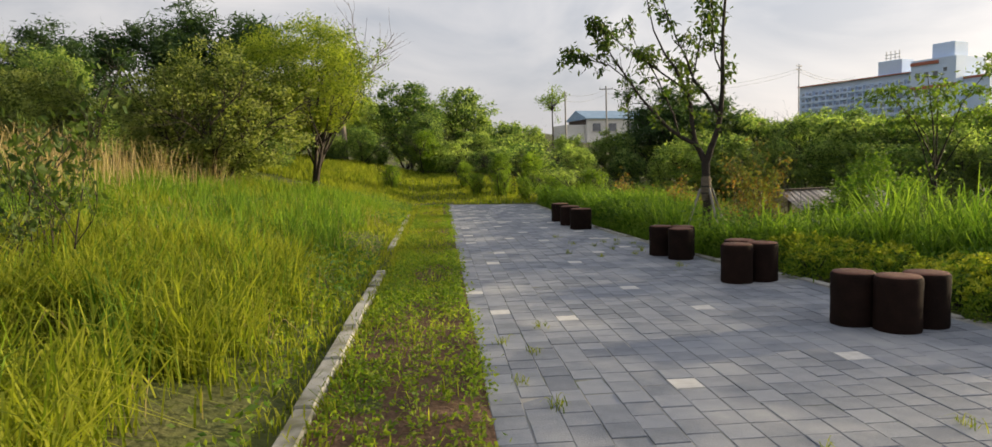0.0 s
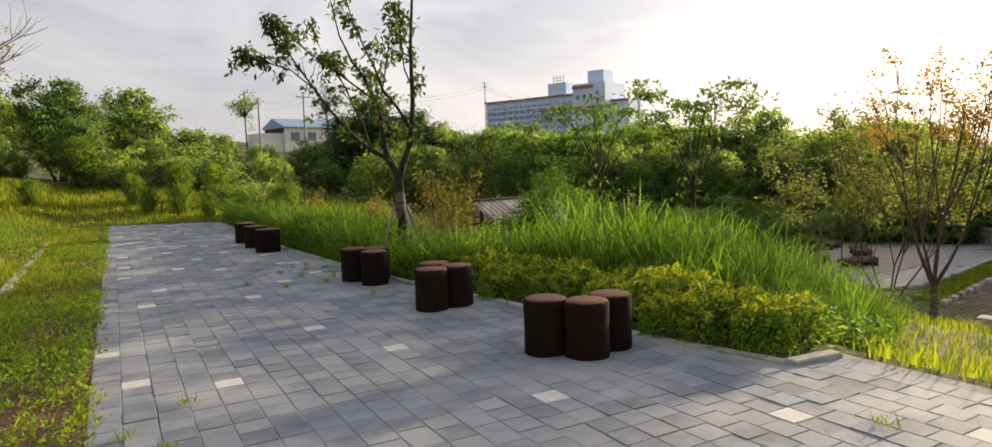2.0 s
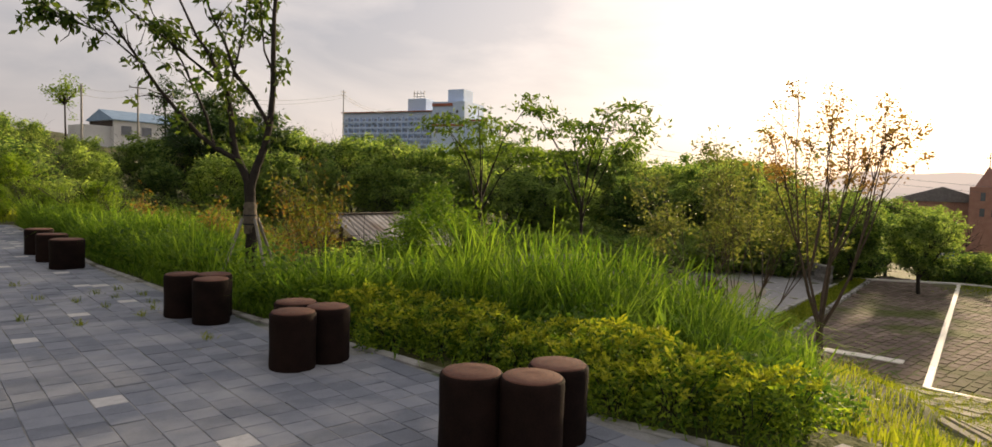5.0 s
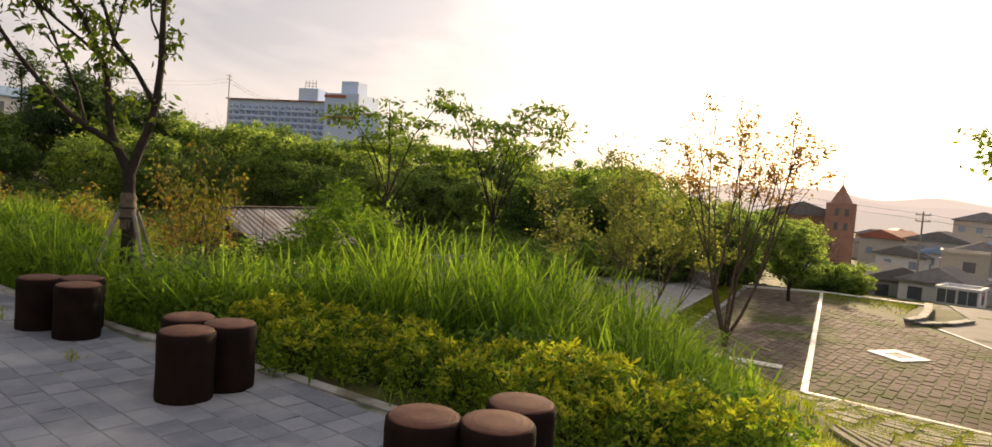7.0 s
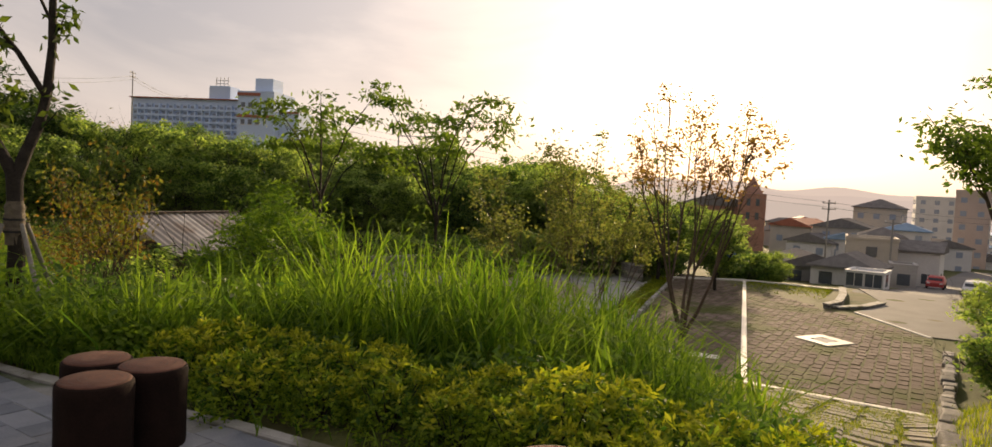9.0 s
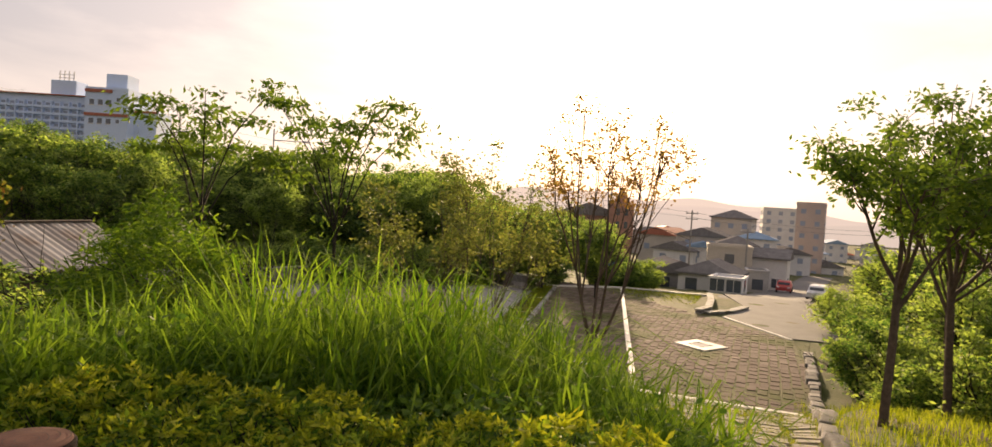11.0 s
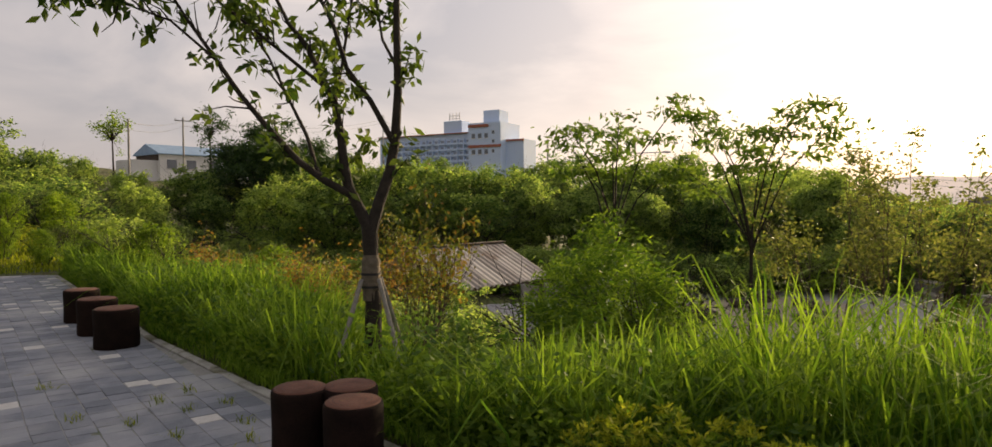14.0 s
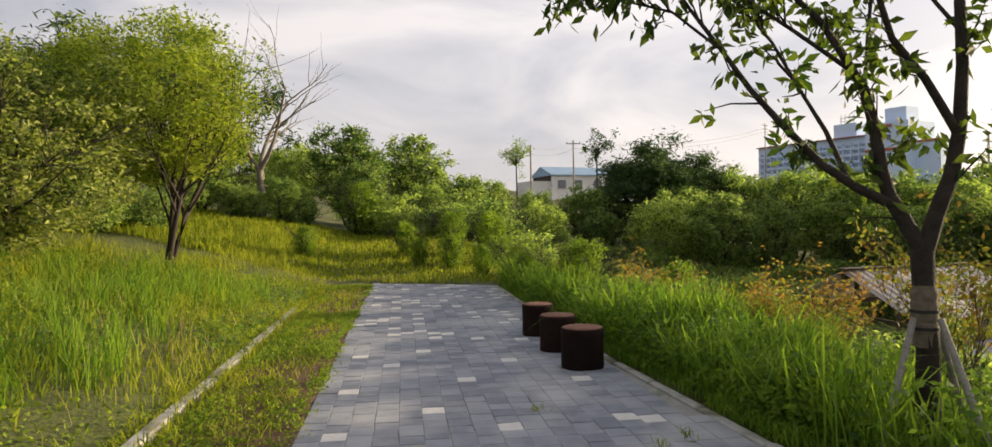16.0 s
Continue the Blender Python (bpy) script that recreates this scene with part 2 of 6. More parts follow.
M_MOSS = material("mossy_earth", ((0.06, 0.065, 0.022), (0.12, 0.12, 0.045)), 0.95, 1.5, 0.5, fine=30)
M_LINE = material("white_road_paint", ((0.66, 0.63, 0.56), (0.80, 0.77, 0.70)), 0.7, 5, 0.1)
M_SAND = material("packed_sand", ((0.27, 0.225, 0.17), (0.38, 0.325, 0.255)), 0.95, 1.1, 0.4)
M_PLAZA = material("grey_plaza_paver", ((0.20, 0.20, 0.20), (0.32, 0.315, 0.31)), 0.85, 2.2, 0.3, island=0.5)
M_ROAD = material("asphalt_lane", ((0.11, 0.108, 0.107), (0.165, 0.162, 0.158)), 0.9, 0.8, 0.3)
M_PLASTER = material("white_plaster", ((0.58, 0.57, 0.56), (0.74, 0.73, 0.72)), 0.85, 0.35, 0.2, fine=6)
M_APT = material("pale_blue_render", ((0.50, 0.63, 0.84), (0.60, 0.71, 0.88)), 0.85, 0.12, 0.1, fine=2)
M_CREAM = material("cream_render", ((0.42, 0.38, 0.33), (0.56, 0.51, 0.45)), 0.9, 0.4, 0.2, fine=6)
M_GREYR = material("grey_render", ((0.30, 0.29, 0.29), (0.44, 0.43, 0.42)), 0.9, 0.4, 0.2, fine=6)
# brick and brown render are paled: distance haze is put into both colours
M_BRICK = material("hazed_brick_far", ((0.27, 0.145, 0.11), (0.40, 0.235, 0.18)), 0.9, 0.8, 0.2, fine=9)
M_FARBROWN = material("hazed_brown_render", ((0.44, 0.35, 0.31), (0.56, 0.46, 0.41)), 0.9, 0.5, 0.2, fine=6)
M_REDROOF = material("red_roof", ((0.30, 0.105, 0.07), (0.45, 0.17, 0.11)), 0.75, 1.2, 0.2, fine=9)
# dark tiles raised in tone, the town's haze painted into them
M_DARKROOF = material("hazed_dark_tile_roof", ((0.14, 0.132, 0.132), (0.25, 0.24, 0.235)), 1.0, 1.6, 0.3, fine=12, spec=0.0)
M_BLUEROOF = material("blue_metal_roof", ((0.17, 0.27, 0.40), (0.26, 0.38, 0.52)), 0.5, 0.8, 0.1, metal=0.1)
M_WINDOW = material("window_glass", ((0.05, 0.06, 0.075), (0.11, 0.13, 0.16)), 0.12, 0.5, 0, spec=0.8)
# window glass for distant walls, haze put in as a paler colour
M_PALEGLASS = material("haze_paled_glass", ((0.22, 0.27, 0.36), (0.34, 0.39, 0.48)), 0.25, 0.5, 0, spec=0.5)
M_POLE = material("concrete_pole", ((0.22, 0.21, 0.20), (0.34, 0.33, 0.31)), 0.85, 4, 0.2)
M_WIRE = material("grey_cable", ((0.12, 0.12, 0.12), (0.18, 0.18, 0.18)), 0.6, 4, 0)
M_CARRED = material("red_car_paint", ((0.42, 0.05, 0.05), (0.50, 0.07, 0.06)), 0.3, 2, 0, spec=0.6)
M_CARWHITE = material("white_car_paint", ((0.70, 0.70, 0.70), (0.78, 0.78, 0.78)), 0.3, 2, 0, spec=0.6)
M_TYRE = material("tyre_rubber", ((0.015, 0.015, 0.015), (0.035, 0.035, 0.035)), 0.85, 20, 0.2)
M_SIGN = material("blue_sign_face", ((0.03, 0.06, 0.26), (0.05, 0.09, 0.34)), 0.5, 3, 0)


# ---------------------------------------------------------------- mesh helpers
def mesh_np(name, co, loops, starts, mat):
    me = bpy.data.meshes.new(name)
    co, loops, starts = np.asarray(co, np.float32), np.asarray(loops, np.int32), np.asarray(starts, np.int32)
    me.vertices.add(len(co))
    me.vertices.foreach_set("co", co.ravel())
    me.loops.add(len(loops))
    me.loops.foreach_set("vertex_index", loops)
    me.polygons.add(len(starts))
    me.polygons.foreach_set("loop_start", starts)
    me.polygons.foreach_set("use_smooth", np.zeros(len(starts), bool))
    me.update(calc_edges=True)
    me.validate()
    me.materials.append(mat)
    return me


def quads_mesh(name, co, quads, mat):
    q = np.asarray(quads, np.int32)
    return mesh_np(name, co, q.ravel(), np.arange(len(q)) * 4, mat)


def part(name, bm, mat, parent=None, label=""):
    me = bm
    if isinstance(bm, bmesh.types.BMesh):
        me = bpy.data.meshes.new(name)
        bm.to_mesh(me)
        bm.free()
        me.materials.append(mat)
    ob = new(name, me)
    ob.parent = parent
    return tagged(ob, label) if label else ob


def thing(name, label, category, group="", at=None):
    ob = tagged(new(name), label, category, group)
    if at is not None:
        ob.matrix_basis = at
    return ob


def box(bm, x0, y0, z0, x1, y1, z1, m=None):
    vs = [bm.verts.new(v) for v in ((x0, y0, z0), (x1, y0, z0), (x1, y1, z0), (x0, y1, z0), (x0, y0, z1), (x1, y0, z1), (x1, y1, z1), (x0, y1, z1))]
    for f in ((0, 3, 2, 1), (4, 5, 6, 7), (0, 1, 5, 4), (1, 2, 6, 5), (2, 3, 7, 6), (3, 0, 4, 7)):
        bm.faces.new([vs[i] for i in f])
    if m is not None:
        bmesh.ops.transform(bm, matrix=m, verts=vs)
    return vs


def boxes(*dims):
    bm = bmesh.new()
    for d in dims:
        box(bm, *d)
    return bm


def bevelled(bm, w, seg=1):
    bmesh.ops.bevel(bm, geom=list(bm.edges), offset=w, segments=seg, affect="EDGES", profile=0.6)
    return bm


def tube_arrays(paths, sides=6):
    """Verts and quads of tapered tubes along polylines [(points, radii)]."""
    co, quads, base = [], [], 0
    ang = np.arange(sides) * 2 * np.pi / sides
    for pts, rad in paths:
        p = np.asarray(pts, float)
        t = np.gradient(p, axis=0)
        t /= np.linalg.norm(t, axis=1)[:, None] + 1e-9
        ref = np.where(np.abs(t[:, 2:3]) > 0.9, np.array([[1.0, 0, 0]]), np.array([[0, 0, 1.0]]))
        u = np.cross(t, ref)
        u /= np.linalg.norm(u, axis=1)[:, None] + 1e-9
        v = np.cross(t, u)
        r = np.asarray(rad, float)[:, None, None]
        ring = p[:, None, :] + r * (np.cos(ang)[None, :, None] * u[:, None, :] + np.sin(ang)[None, :, None] * v[:, None, :])
        co.append(ring.reshape(-1, 3))
        k = len(p)
        i, j = np.meshgrid(np.arange(k - 1), np.arange(sides), indexing="ij")
        a, b = i * sides + j, i * sides + (j + 1) % sides
        quads.append(base + np.stack([a, b, b + sides, a + sides], -1).reshape(-1, 4))
        base += k * sides
    return np.concatenate(co), np.concatenate(quads)


def tube_mesh(name, paths, mat, sides=6):
    co, q = tube_arrays(paths, sides)
    me = quads_mesh(name, co, q, mat)
    me.polygons.foreach_set("use_smooth", np.ones(len(me.polygons), bool))
    return me


def leaf_mesh(name, centres, size, mat, rng, droop=0.3, slim=0.45):
    """One pointed, slightly folded leaf at every centre."""
    c = np.asarray(centres, float)
    n = len(c)
    d = rng.normal(size=(n, 3))
    d[:, 2] = d[:, 2] * 0.6 - droop
    d /= np.linalg.norm(d, axis=1)[:, None]
    s = np.cross(d, rng.normal(size=(n, 3)))
    s /= np.linalg.norm(s, axis=1)[:, None]
    up = np.cross(s, d)
    L = size * rng.uniform(0.6, 1.25, (n, 1))
    W = L * slim
    co = np.stack([c, c + d * L * 0.5 + s * W * 0.5 + up * W * 0.12, c + d * L, c + d * L * 0.5 - s * W * 0.5 + up * W * 0.12], 1).reshape(-1, 3)
    return quads_mesh(name, co, np.arange(n * 4).reshape(-1, 4), mat)


def blade_mesh(name, pts, height, width, mat, rng, lean=0.35):
    """Arching blades of grass, three joints each."""
    p = np.asarray(pts, float)
    n = len(p)
    h = np.asarray(height, float).reshape(-1, 1) * rng.uniform(0.45, 1.28, (n, 1))
    w = np.asarray(width, float) * rng.uniform(0.7, 1.3, (n, 1))
    a = rng.uniform(0, 2 * np.pi, n)
    out = np.stack([np.cos(a), np.sin(a), np.zeros(n)], 1)
    b = a + rng.normal(np.pi / 2, 0.5, n)
    side = np.stack([np.cos(b), np.sin(b), np.zeros(n)], 1) * w
    k = np.abs(rng.normal(lean, lean * 0.6, (n, 1))) * h
    z = np.array([[0, 0, 1.0]])
    l1 = p + z * h * 0.42 + out * k * 0.16
    l2 = p + z * h * 0.80 + out * k * 0.50
    tip = p + z * (h * 1.0 - 0.35 * k) + out * k * 1.05
    co = np.stack([p - side * 0.5, p + side * 0.5, l1 - side * 0.5, l1 + side * 0.5, l2 - side * 0.36, l2 + side * 0.36, tip], 1).reshape(-1, 3)
    pat = np.array([0, 1, 3, 2, 2, 3, 5, 4, 4, 5, 6])
    loops = (np.arange(n)[:, None] * 7 + pat).ravel()
    starts = (np.arange(n)[:, None] * 11 + np.array([0, 4, 8])).ravel()
    return mesh_np(name, co, loops, starts, mat)


def smooth(a, b, x):
    t = np.clip((np.asarray(x, float) - a) / (b - a), 0, 1)
    return t * t * (3 - 2 * t)


# ---------------------------------------------------------------- the lie of the land
EDGE_Y = [3.4, 4.7, 6.9, 8.7, 11.2, 14.2, 24.2]
EDGE_X = [4.45, 4.12, 3.86, 3.56, 3.32, 3.12, 3.06]


def pave_right(y):
    """The right-hand edge of the paved terrace."""
    y = np.asarray(y, float)
    return np.where(y < 3.35, 5.05, np.interp(y, EDGE_Y, EDGE_X))


def pave_end(x):
    return 25.8 - 0.52 * np.asarray(x, float)


def on_paving(x, y, grow=0.0):
    x, y = np.asarray(x, float), np.asarray(y, float)
    return (x > -0.1 - grow) & (x < pave_right(y) + grow) & (y < pave_end(x) + grow) & (y > -6 - grow)


def land(x, y):
    x, y = np.asarray(x, float), np.asarray(y, float)
    xs = x + np.clip(y - 8, 0, 18) * 0.5 * smooth(2.5, 8, x)
    right = np.interp(xs, [5.3, 6.5, 8, 10, 13, 15.5, 18.3, 22.5, 52, 70, 120, 300], [0, -0.42, -0.98, -1.6, -2.35, -2.7, -3.12, -3.95, -3.95, -5.6, -9, -13])
    left = np.interp(-x, [1.35, 3, 5.5, 14, 40, 200], [0, 0.30, 0.75, 2.0, 4.5, 8])
    ahead = smooth(26, 40, y) * 1.0 * smooth(8, 2, x)
    right = right + 0.8 * smooth(3.0, 1.7, y) * smooth(8, 12, x) * smooth(24, 17, x) + 0.75 * smooth(4.0, 6.4, y) * smooth(5.5, 9, x) * smooth(17, 13, x)
    north = smooth(50, 160, y) * 8 * smooth(160, 60, x) + smooth(160, 320, y) * 10
    rise = smooth(44, 66, y) * 2.6 * smooth(90, 30, x) * smooth(8, 16, xs)
    z = np.where(x > 1.5, right, left) + ahead + north + rise
    bumps = 0.05 * np.sin(x * 1.7 + 0.6 * y) * np.sin(y * 1.3 - 0.4 * x) * smooth(0.3, 2.5, np.abs(x - 1.5) - 2.0)
    z = z + bumps
    strip = (x > -1.3) & (x < 0.2) & (y < 26)
    z = np.where(strip, np.minimum(z, -0.01), z)
    return np.where(on_paving(x, y, 0.18), -0.13, z)


def sheet(name, xs, ys, mat, zf):
    gx, gy = np.meshgrid(xs, ys, indexing="ij")
    co = np.stack([gx, gy, zf(gx, gy)], -1).reshape(-1, 3)
    a, b = len(xs), len(ys)
    i, j = np.meshgrid(np.arange(a - 1), np.arange(b - 1), indexing="ij")
    k = i * b + j
    return quads_mesh(name, co, np.stack([k, k + b, k + b + 1, k + 1], -1).reshape(-1, 4), mat)


GX = np.unique(np.concatenate([np.linspace(-3000, -200, 15), np.linspace(-200, -20, 25), np.linspace(-20, -4, 33), np.linspace(-4, 8, 61), np.linspace(8, 26, 37), np.linspace(26, 140, 50), np.linspace(140, 3500, 30)]))
GY = np.unique(np.concatenate([np.linspace(-3000, -100, 12), np.linspace(-100, -8, 20), np.linspace(-8, 32, 121), np.linspace(32, 70, 40), np.linspace(70, 400, 50), np.linspace(400, 3500, 15)]))
ground = tagged(new("ground", sheet("ground", GX, GY, M_GROUND, land)), "grassy uneven earth falling away to the lower terrace", "ground", kind="structure")
ground.data.polygons.foreach_set("use_smooth", np.ones(len(ground.data.polygons), bool))


# ---------------------------------------------------------------- trees and shrubs
def branch(rng, paths, tips, p, d, length, r, level, kids, spread, up):
    pts, rad, k = [p], [r], 5
    d = d / np.linalg.norm(d)
    for i in range(k):
        d = d + rng.normal(0, 0.10, 3) + np.array([0, 0, up * 0.12])
        d /= np.linalg.norm(d)
        p = p + d * length / k
        pts.append(p)
        rad.append(r * (1 - 0.62 * (i + 1) / k))
    paths.append((pts, rad))
    if level == 0:
        tips.extend(pts[2:])
        return
    for _ in range(kids):
        at = rng.uniform(0.35, 1.0) * k
        i = min(int(at), k - 1)
        q = pts[i] + (pts[i + 1] - pts[i]) * (at - i)
        side = rng.normal(size=3)
        side -= d * side.dot(d)
        side /= np.linalg.norm(side) + 1e-9
        nd = d + side * spread * rng.uniform(0.7, 1.3) + np.array([0, 0, up * 0.2])
        branch(rng, paths, tips, q, nd, length * rng.uniform(0.5, 0.72), max(rad[i] * 0.55, 0.004), level - 1, kids, spread, up)


def make_tree(name, label, category, seed, height=8.0, trunk_h=1.5, r0=0.12, stems=1, levels=2, kids=5, spread=0.9, up=0.5, splay=0.25,
              leaves=6000, size=0.2, leaf=None, bark=None, clump=0.45, droop=0.3, slim=0.45, sides=5, above=0.0, group="", reach=0.62, flat=1.0, clumps=0, dome=None):
    """A woody plant that stands at the origin: trunk and limbs in one part, leaves in another."""
    rng = np.random.default_rng(seed)
    paths, tips = [], []
    for s in range(stems):
        a = rng.uniform(0, 2 * np.pi) + s * 2.4
        d = np.array([math.cos(a) * splay, math.sin(a) * splay, 1.0]) if stems > 1 else np.array([0.04, 0.03, 1.0])
        root = np.array([math.cos(a), math.sin(a), 0]) * (0.06 * stems ** 0.5 if stems > 1 else 0) + np.array([0, 0, -0.15])
        if stems == 1:
            top = np.array([rng.normal(0, 0.08), rng.normal(0, 0.08), trunk_h])
            mid = top * 0.5 + rng.normal(0, 0.03, 3)
            paths.append(([root, mid, top], [r0 * 1.15, r0, r0 * 0.9]))
            for i in range(max(3, kids - 1)):
                b = 2.4 * i + rng.uniform(-0.4, 0.4)
                tilt = splay * rng.uniform(0.5, 1.5) if i else 0.08
                branch(rng, paths, tips, top - np.array([0, 0, rng.uniform(0, 0.3) * trunk_h * (i > 0)]), np.array([math.cos(b) * tilt, math.sin(b) * tilt, 1.0]),
                       (height - trunk_h) * reach * rng.uniform(0.8, 1.1), r0 * 0.6, levels - 1, kids, spread, up)
        else:
            branch(rng, paths, tips, root, d, height * reach * rng.uniform(0.75, 1.1), r0, levels, kids, spread, up)
    tips = np.array(tips)
    tall = np.array([q[-1][2] for q, _ in paths]).max()
    k = (height * 0.97) / max(tall, 0.1)
    paths = [(np.array(q) * [1, 1, k], r) for q, r in paths]
    tips = tips * [1, 1, k]
    if above:
        tips = tips[tips[:, 2] > above]
    if dome:
        rx, rz, zc = dome
        v = rng.normal(size=(clumps, 3))
        v /= np.linalg.norm(v, axis=1)[:, None]
        lobes = rng.normal(size=(11, 3)) * [1, 1, 0.8] + [0, 0, 0.25]
        lobes /= np.linalg.norm(lobes, axis=1)[:, None]
        bulge = np.exp((v @ lobes.T - 1) * 14) * rng.uniform(0.35, 1.0, 11)
        v *= (rng.uniform(0.2, 1.0, (clumps, 1)) ** 0.45) * (0.66 + 0.46 * bulge.max(1)[:, None])
        tips = v * [rx, rx, rz] + [0, 0, zc]
        tips = tips[tips[:, 2] > 0.06 * height]
    elif clumps:
        tips = tips[rng.choice(len(tips), min(clumps, len(tips)), replace=False)]
    w = rng.uniform(0.3, 1.0, len(tips)) ** 2
    pick = rng.choice(len(tips), leaves, p=w / w.sum())
    c = tips[pick] + rng.normal(0, clump, (leaves, 3)) * [1, 1, 0.7 * flat]
    c = c[c[:, 2] > 0.05]
    ob = thing(name, label, category, group)
    part("trunk", tube_mesh("trunk", paths, bark or M_BARK, sides), None, ob)
    part("crown", leaf_mesh("crown", c, size, leaf, rng, droop, slim), None, ob)
    return ob


def stand(ob, x, y, scale=1.0, turn=0.0, first=False, sink=0.05, z=None, squeeze=1.0):
    zz = float(land(x, y)) - sink if z is None else z
    m = pose(x, y, zz, 0, 0, turn) @ Matrix.Diagonal((scale * squeeze, scale * squeeze, scale, 1))
    if first:
        ob.matrix_basis = m
        return ob
    own = ob.scale
    return copy_thing(ob, m @ Matrix.Diagonal((1 / own.x, 1 / own.y, 1 / own.z, 1)))


def scatter(kind, spots, sink=0.05):
    """The first spot takes the thing itself, the others copies. Spots: x, y, scale, turn."""
    for i, (x, y, s, a, *q) in enumerate(spots):
        stand(kind, x, y, s, a, first=(i == 0), sink=sink, squeeze=q[0] if q else 1.0)


# the young cherry behind the stools, with its burlap wrap
def cherry():
    rng = np.random.default_rng(11)
    ob = thing("cherry_tree", "young cherry tree with sparse drooping leaves and a burlap-wrapped trunk", "tree")
    limbs = [
        ([(0, 0, -0.15), (0.02, 0, 0.7), (0, 0, 1.15), (-0.01, 0, 1.46)], [0.088, 0.076, 0.072, 0.078]),
        ([(0, 0, 1.38), (0.08, 0.02, 1.66), (0.18, 0.05, 1.95), (0.23, 0.08, 2.24), (0.26, 0.12, 2.71), (0.25, 0.15, 3.24), (0.25, 0.18, 3.7), (0.31, 0.22, 4.6), (0.35, 0.28, 5.6)], [0.064, 0.056, 0.050, 0.046, 0.040, 0.034, 0.029, 0.019, 0.006]),
        ([(0, 0, 1.38), (-0.10, 0, 1.60), (-0.20, 0.02, 1.80), (-0.25, 0.06, 2.02), (-0.28, 0.10, 2.30), (-0.34, 0.16, 2.59), (-0.49, 0.22, 2.91), (-0.63, 0.28, 3.18), (-0.81, 0.34, 3.41), (-1.05, 0.40, 3.9), (-1.25, 0.46, 4.8)], [0.060, 0.054, 0.050, 0.044, 0.040, 0.036, 0.031, 0.026, 0.021, 0.015, 0.005]),
        ([(-0.17, 0, 1.73), (-0.40, -0.06, 1.86), (-0.63, -0.12, 2.04), (-0.90, -0.19, 2.36), (-1.10, -0.25, 2.62), (-1.28, -0.30, 2.91), (-1.50, -0.36, 3.24), (-1.68, -0.40, 3.55), (-1.95, -0.46, 4.1)], [0.038, 0.034, 0.030, 0.026, 0.022, 0.018, 0.014, 0.010, 0.004]),
        ([(0.22, 0.07, 2.22), (0.02, -0.06, 2.60), (-0.18, -0.16, 2.88), (-0.28, -0.24, 3.24), (-0.40, -0.30, 3.50), (-0.58, -0.36, 4.0), (-0.75, -0.40, 4.7)], [0.032, 0.027, 0.023, 0.019, 0.015, 0.011, 0.004]),
        ([(-0.46, -0.07, 1.92), (-0.60, 0.10, 2.30), (-0.75, 0.18, 2.59), (-0.98, 0.26, 3.06), (-1.16, 0.32, 3.32), (-1.40, 0.38, 3.7), (-1.6, 0.42, 4.2)], [0.021, 0.018, 0.015, 0.012, 0.010, 0.007, 0.003]),
        ([(-0.42, 0.19, 2.75), (-0.80, 0.02, 3.06), (-1.16, -0.10, 3.35), (-1.50, -0.2, 3.62), (-1.85, -0.25, 4.0)], [0.020, 0.016, 0.012, 0.009, 0.003]),
        ([(-1.28, -0.30, 2.91), (-1.62, -0.42, 3.22), (-2.03, -0.50, 3.36), (-2.40, -0.56, 3.43)], [0.013, 0.010, 0.007, 0.003]),
        ([(0.25, 0.14, 2.95), (0.10, 0.30, 3.25), (0.02, 0.45, 3.7), (0.0, 0.55, 4.3)], [0.017, 0.014, 0.010, 0.003]),
        ([(-0.34, 0.16, 2.59), (-0.30, 0.42, 3.1), (-0.24, 0.62, 3.7), (-0.22, 0.75, 4.4)], [0.019, 0.015, 0.011, 0.004]),
    ]
    limbs = [(np.array(p, float), np.array(r)) for p, r in limbs]
    nodes, twigs = [], []
    for j, (p, r) in enumerate(limbs[1:]):
        for _ in range(15 if j == 0 else int(10 + 3 * len(p))):
            i = rng.integers(1, len(p) - 1) if len(p) > 2 else 0
            q = p[i] + (p[i + 1] - p[i]) * rng.uniform()
            d = (p[i + 1] - p[i]) / np.linalg.norm(p[i + 1] - p[i])
            s = rng.normal(size=3)
            e = d * 0.7 + s * 0.45 + np.array([-0.15, 0, 0.25])
            e /= np.linalg.norm(e)
            L = rng.uniform(0.08, 0.42)
            pts = [q, q + e * L * 0.5 + rng.normal(0, 0.02, 3), q + e * L]
            if rng.uniform() < 0.72:
                twigs.append((np.array(pts), [0.009, 0.006, 0.003]))
                nodes.extend([pts[1], pts[2], pts[2]] if L > 0.3 else [pts[2]])
        nodes.extend([p[-1]] * 2)
    nodes = np.array(nodes)
    heavy = rng.uniform(0.05, 1.0, len(nodes)) ** 2
    fat = nodes[rng.choice(len(nodes), 2300, p=heavy / heavy.sum())]
    c = fat + rng.normal(0, 0.055, (2300, 3)) + np.array([0, 0, -0.02])
    part("trunk", tube_mesh("trunk", limbs + twigs, M_BARK, 8), None, ob)
    part("crown", leaf_mesh("crown", c, 0.13, M_CHERRY, rng, 0.85, 0.42), None, ob)
    rings = [[(0, 0, z), (0, 0, z + 0.05), (0.0, 0, z + 0.085)] for z in np.arange(0.83, 1.10, 0.075)]
    wrap = part("burlap_wrap", tube_mesh("burlap_wrap", [(r, [0.078, 0.091, 0.080]) for r in rings] + [([(0, 0, 0.74), (0, 0, 0.95), (0, 0, 1.17)], [0.077, 0.079, 0.073])], M_BURLAP, 14), None, ob, "grey-brown burlap wound round the trunk")
    for z in (0.86, 0.98):
        part("strap", tube_mesh("strap", [([(0, 0, z), (0, 0, z + 0.022)], [0.095, 0.095])], M_ROPE, 14), None, wrap)
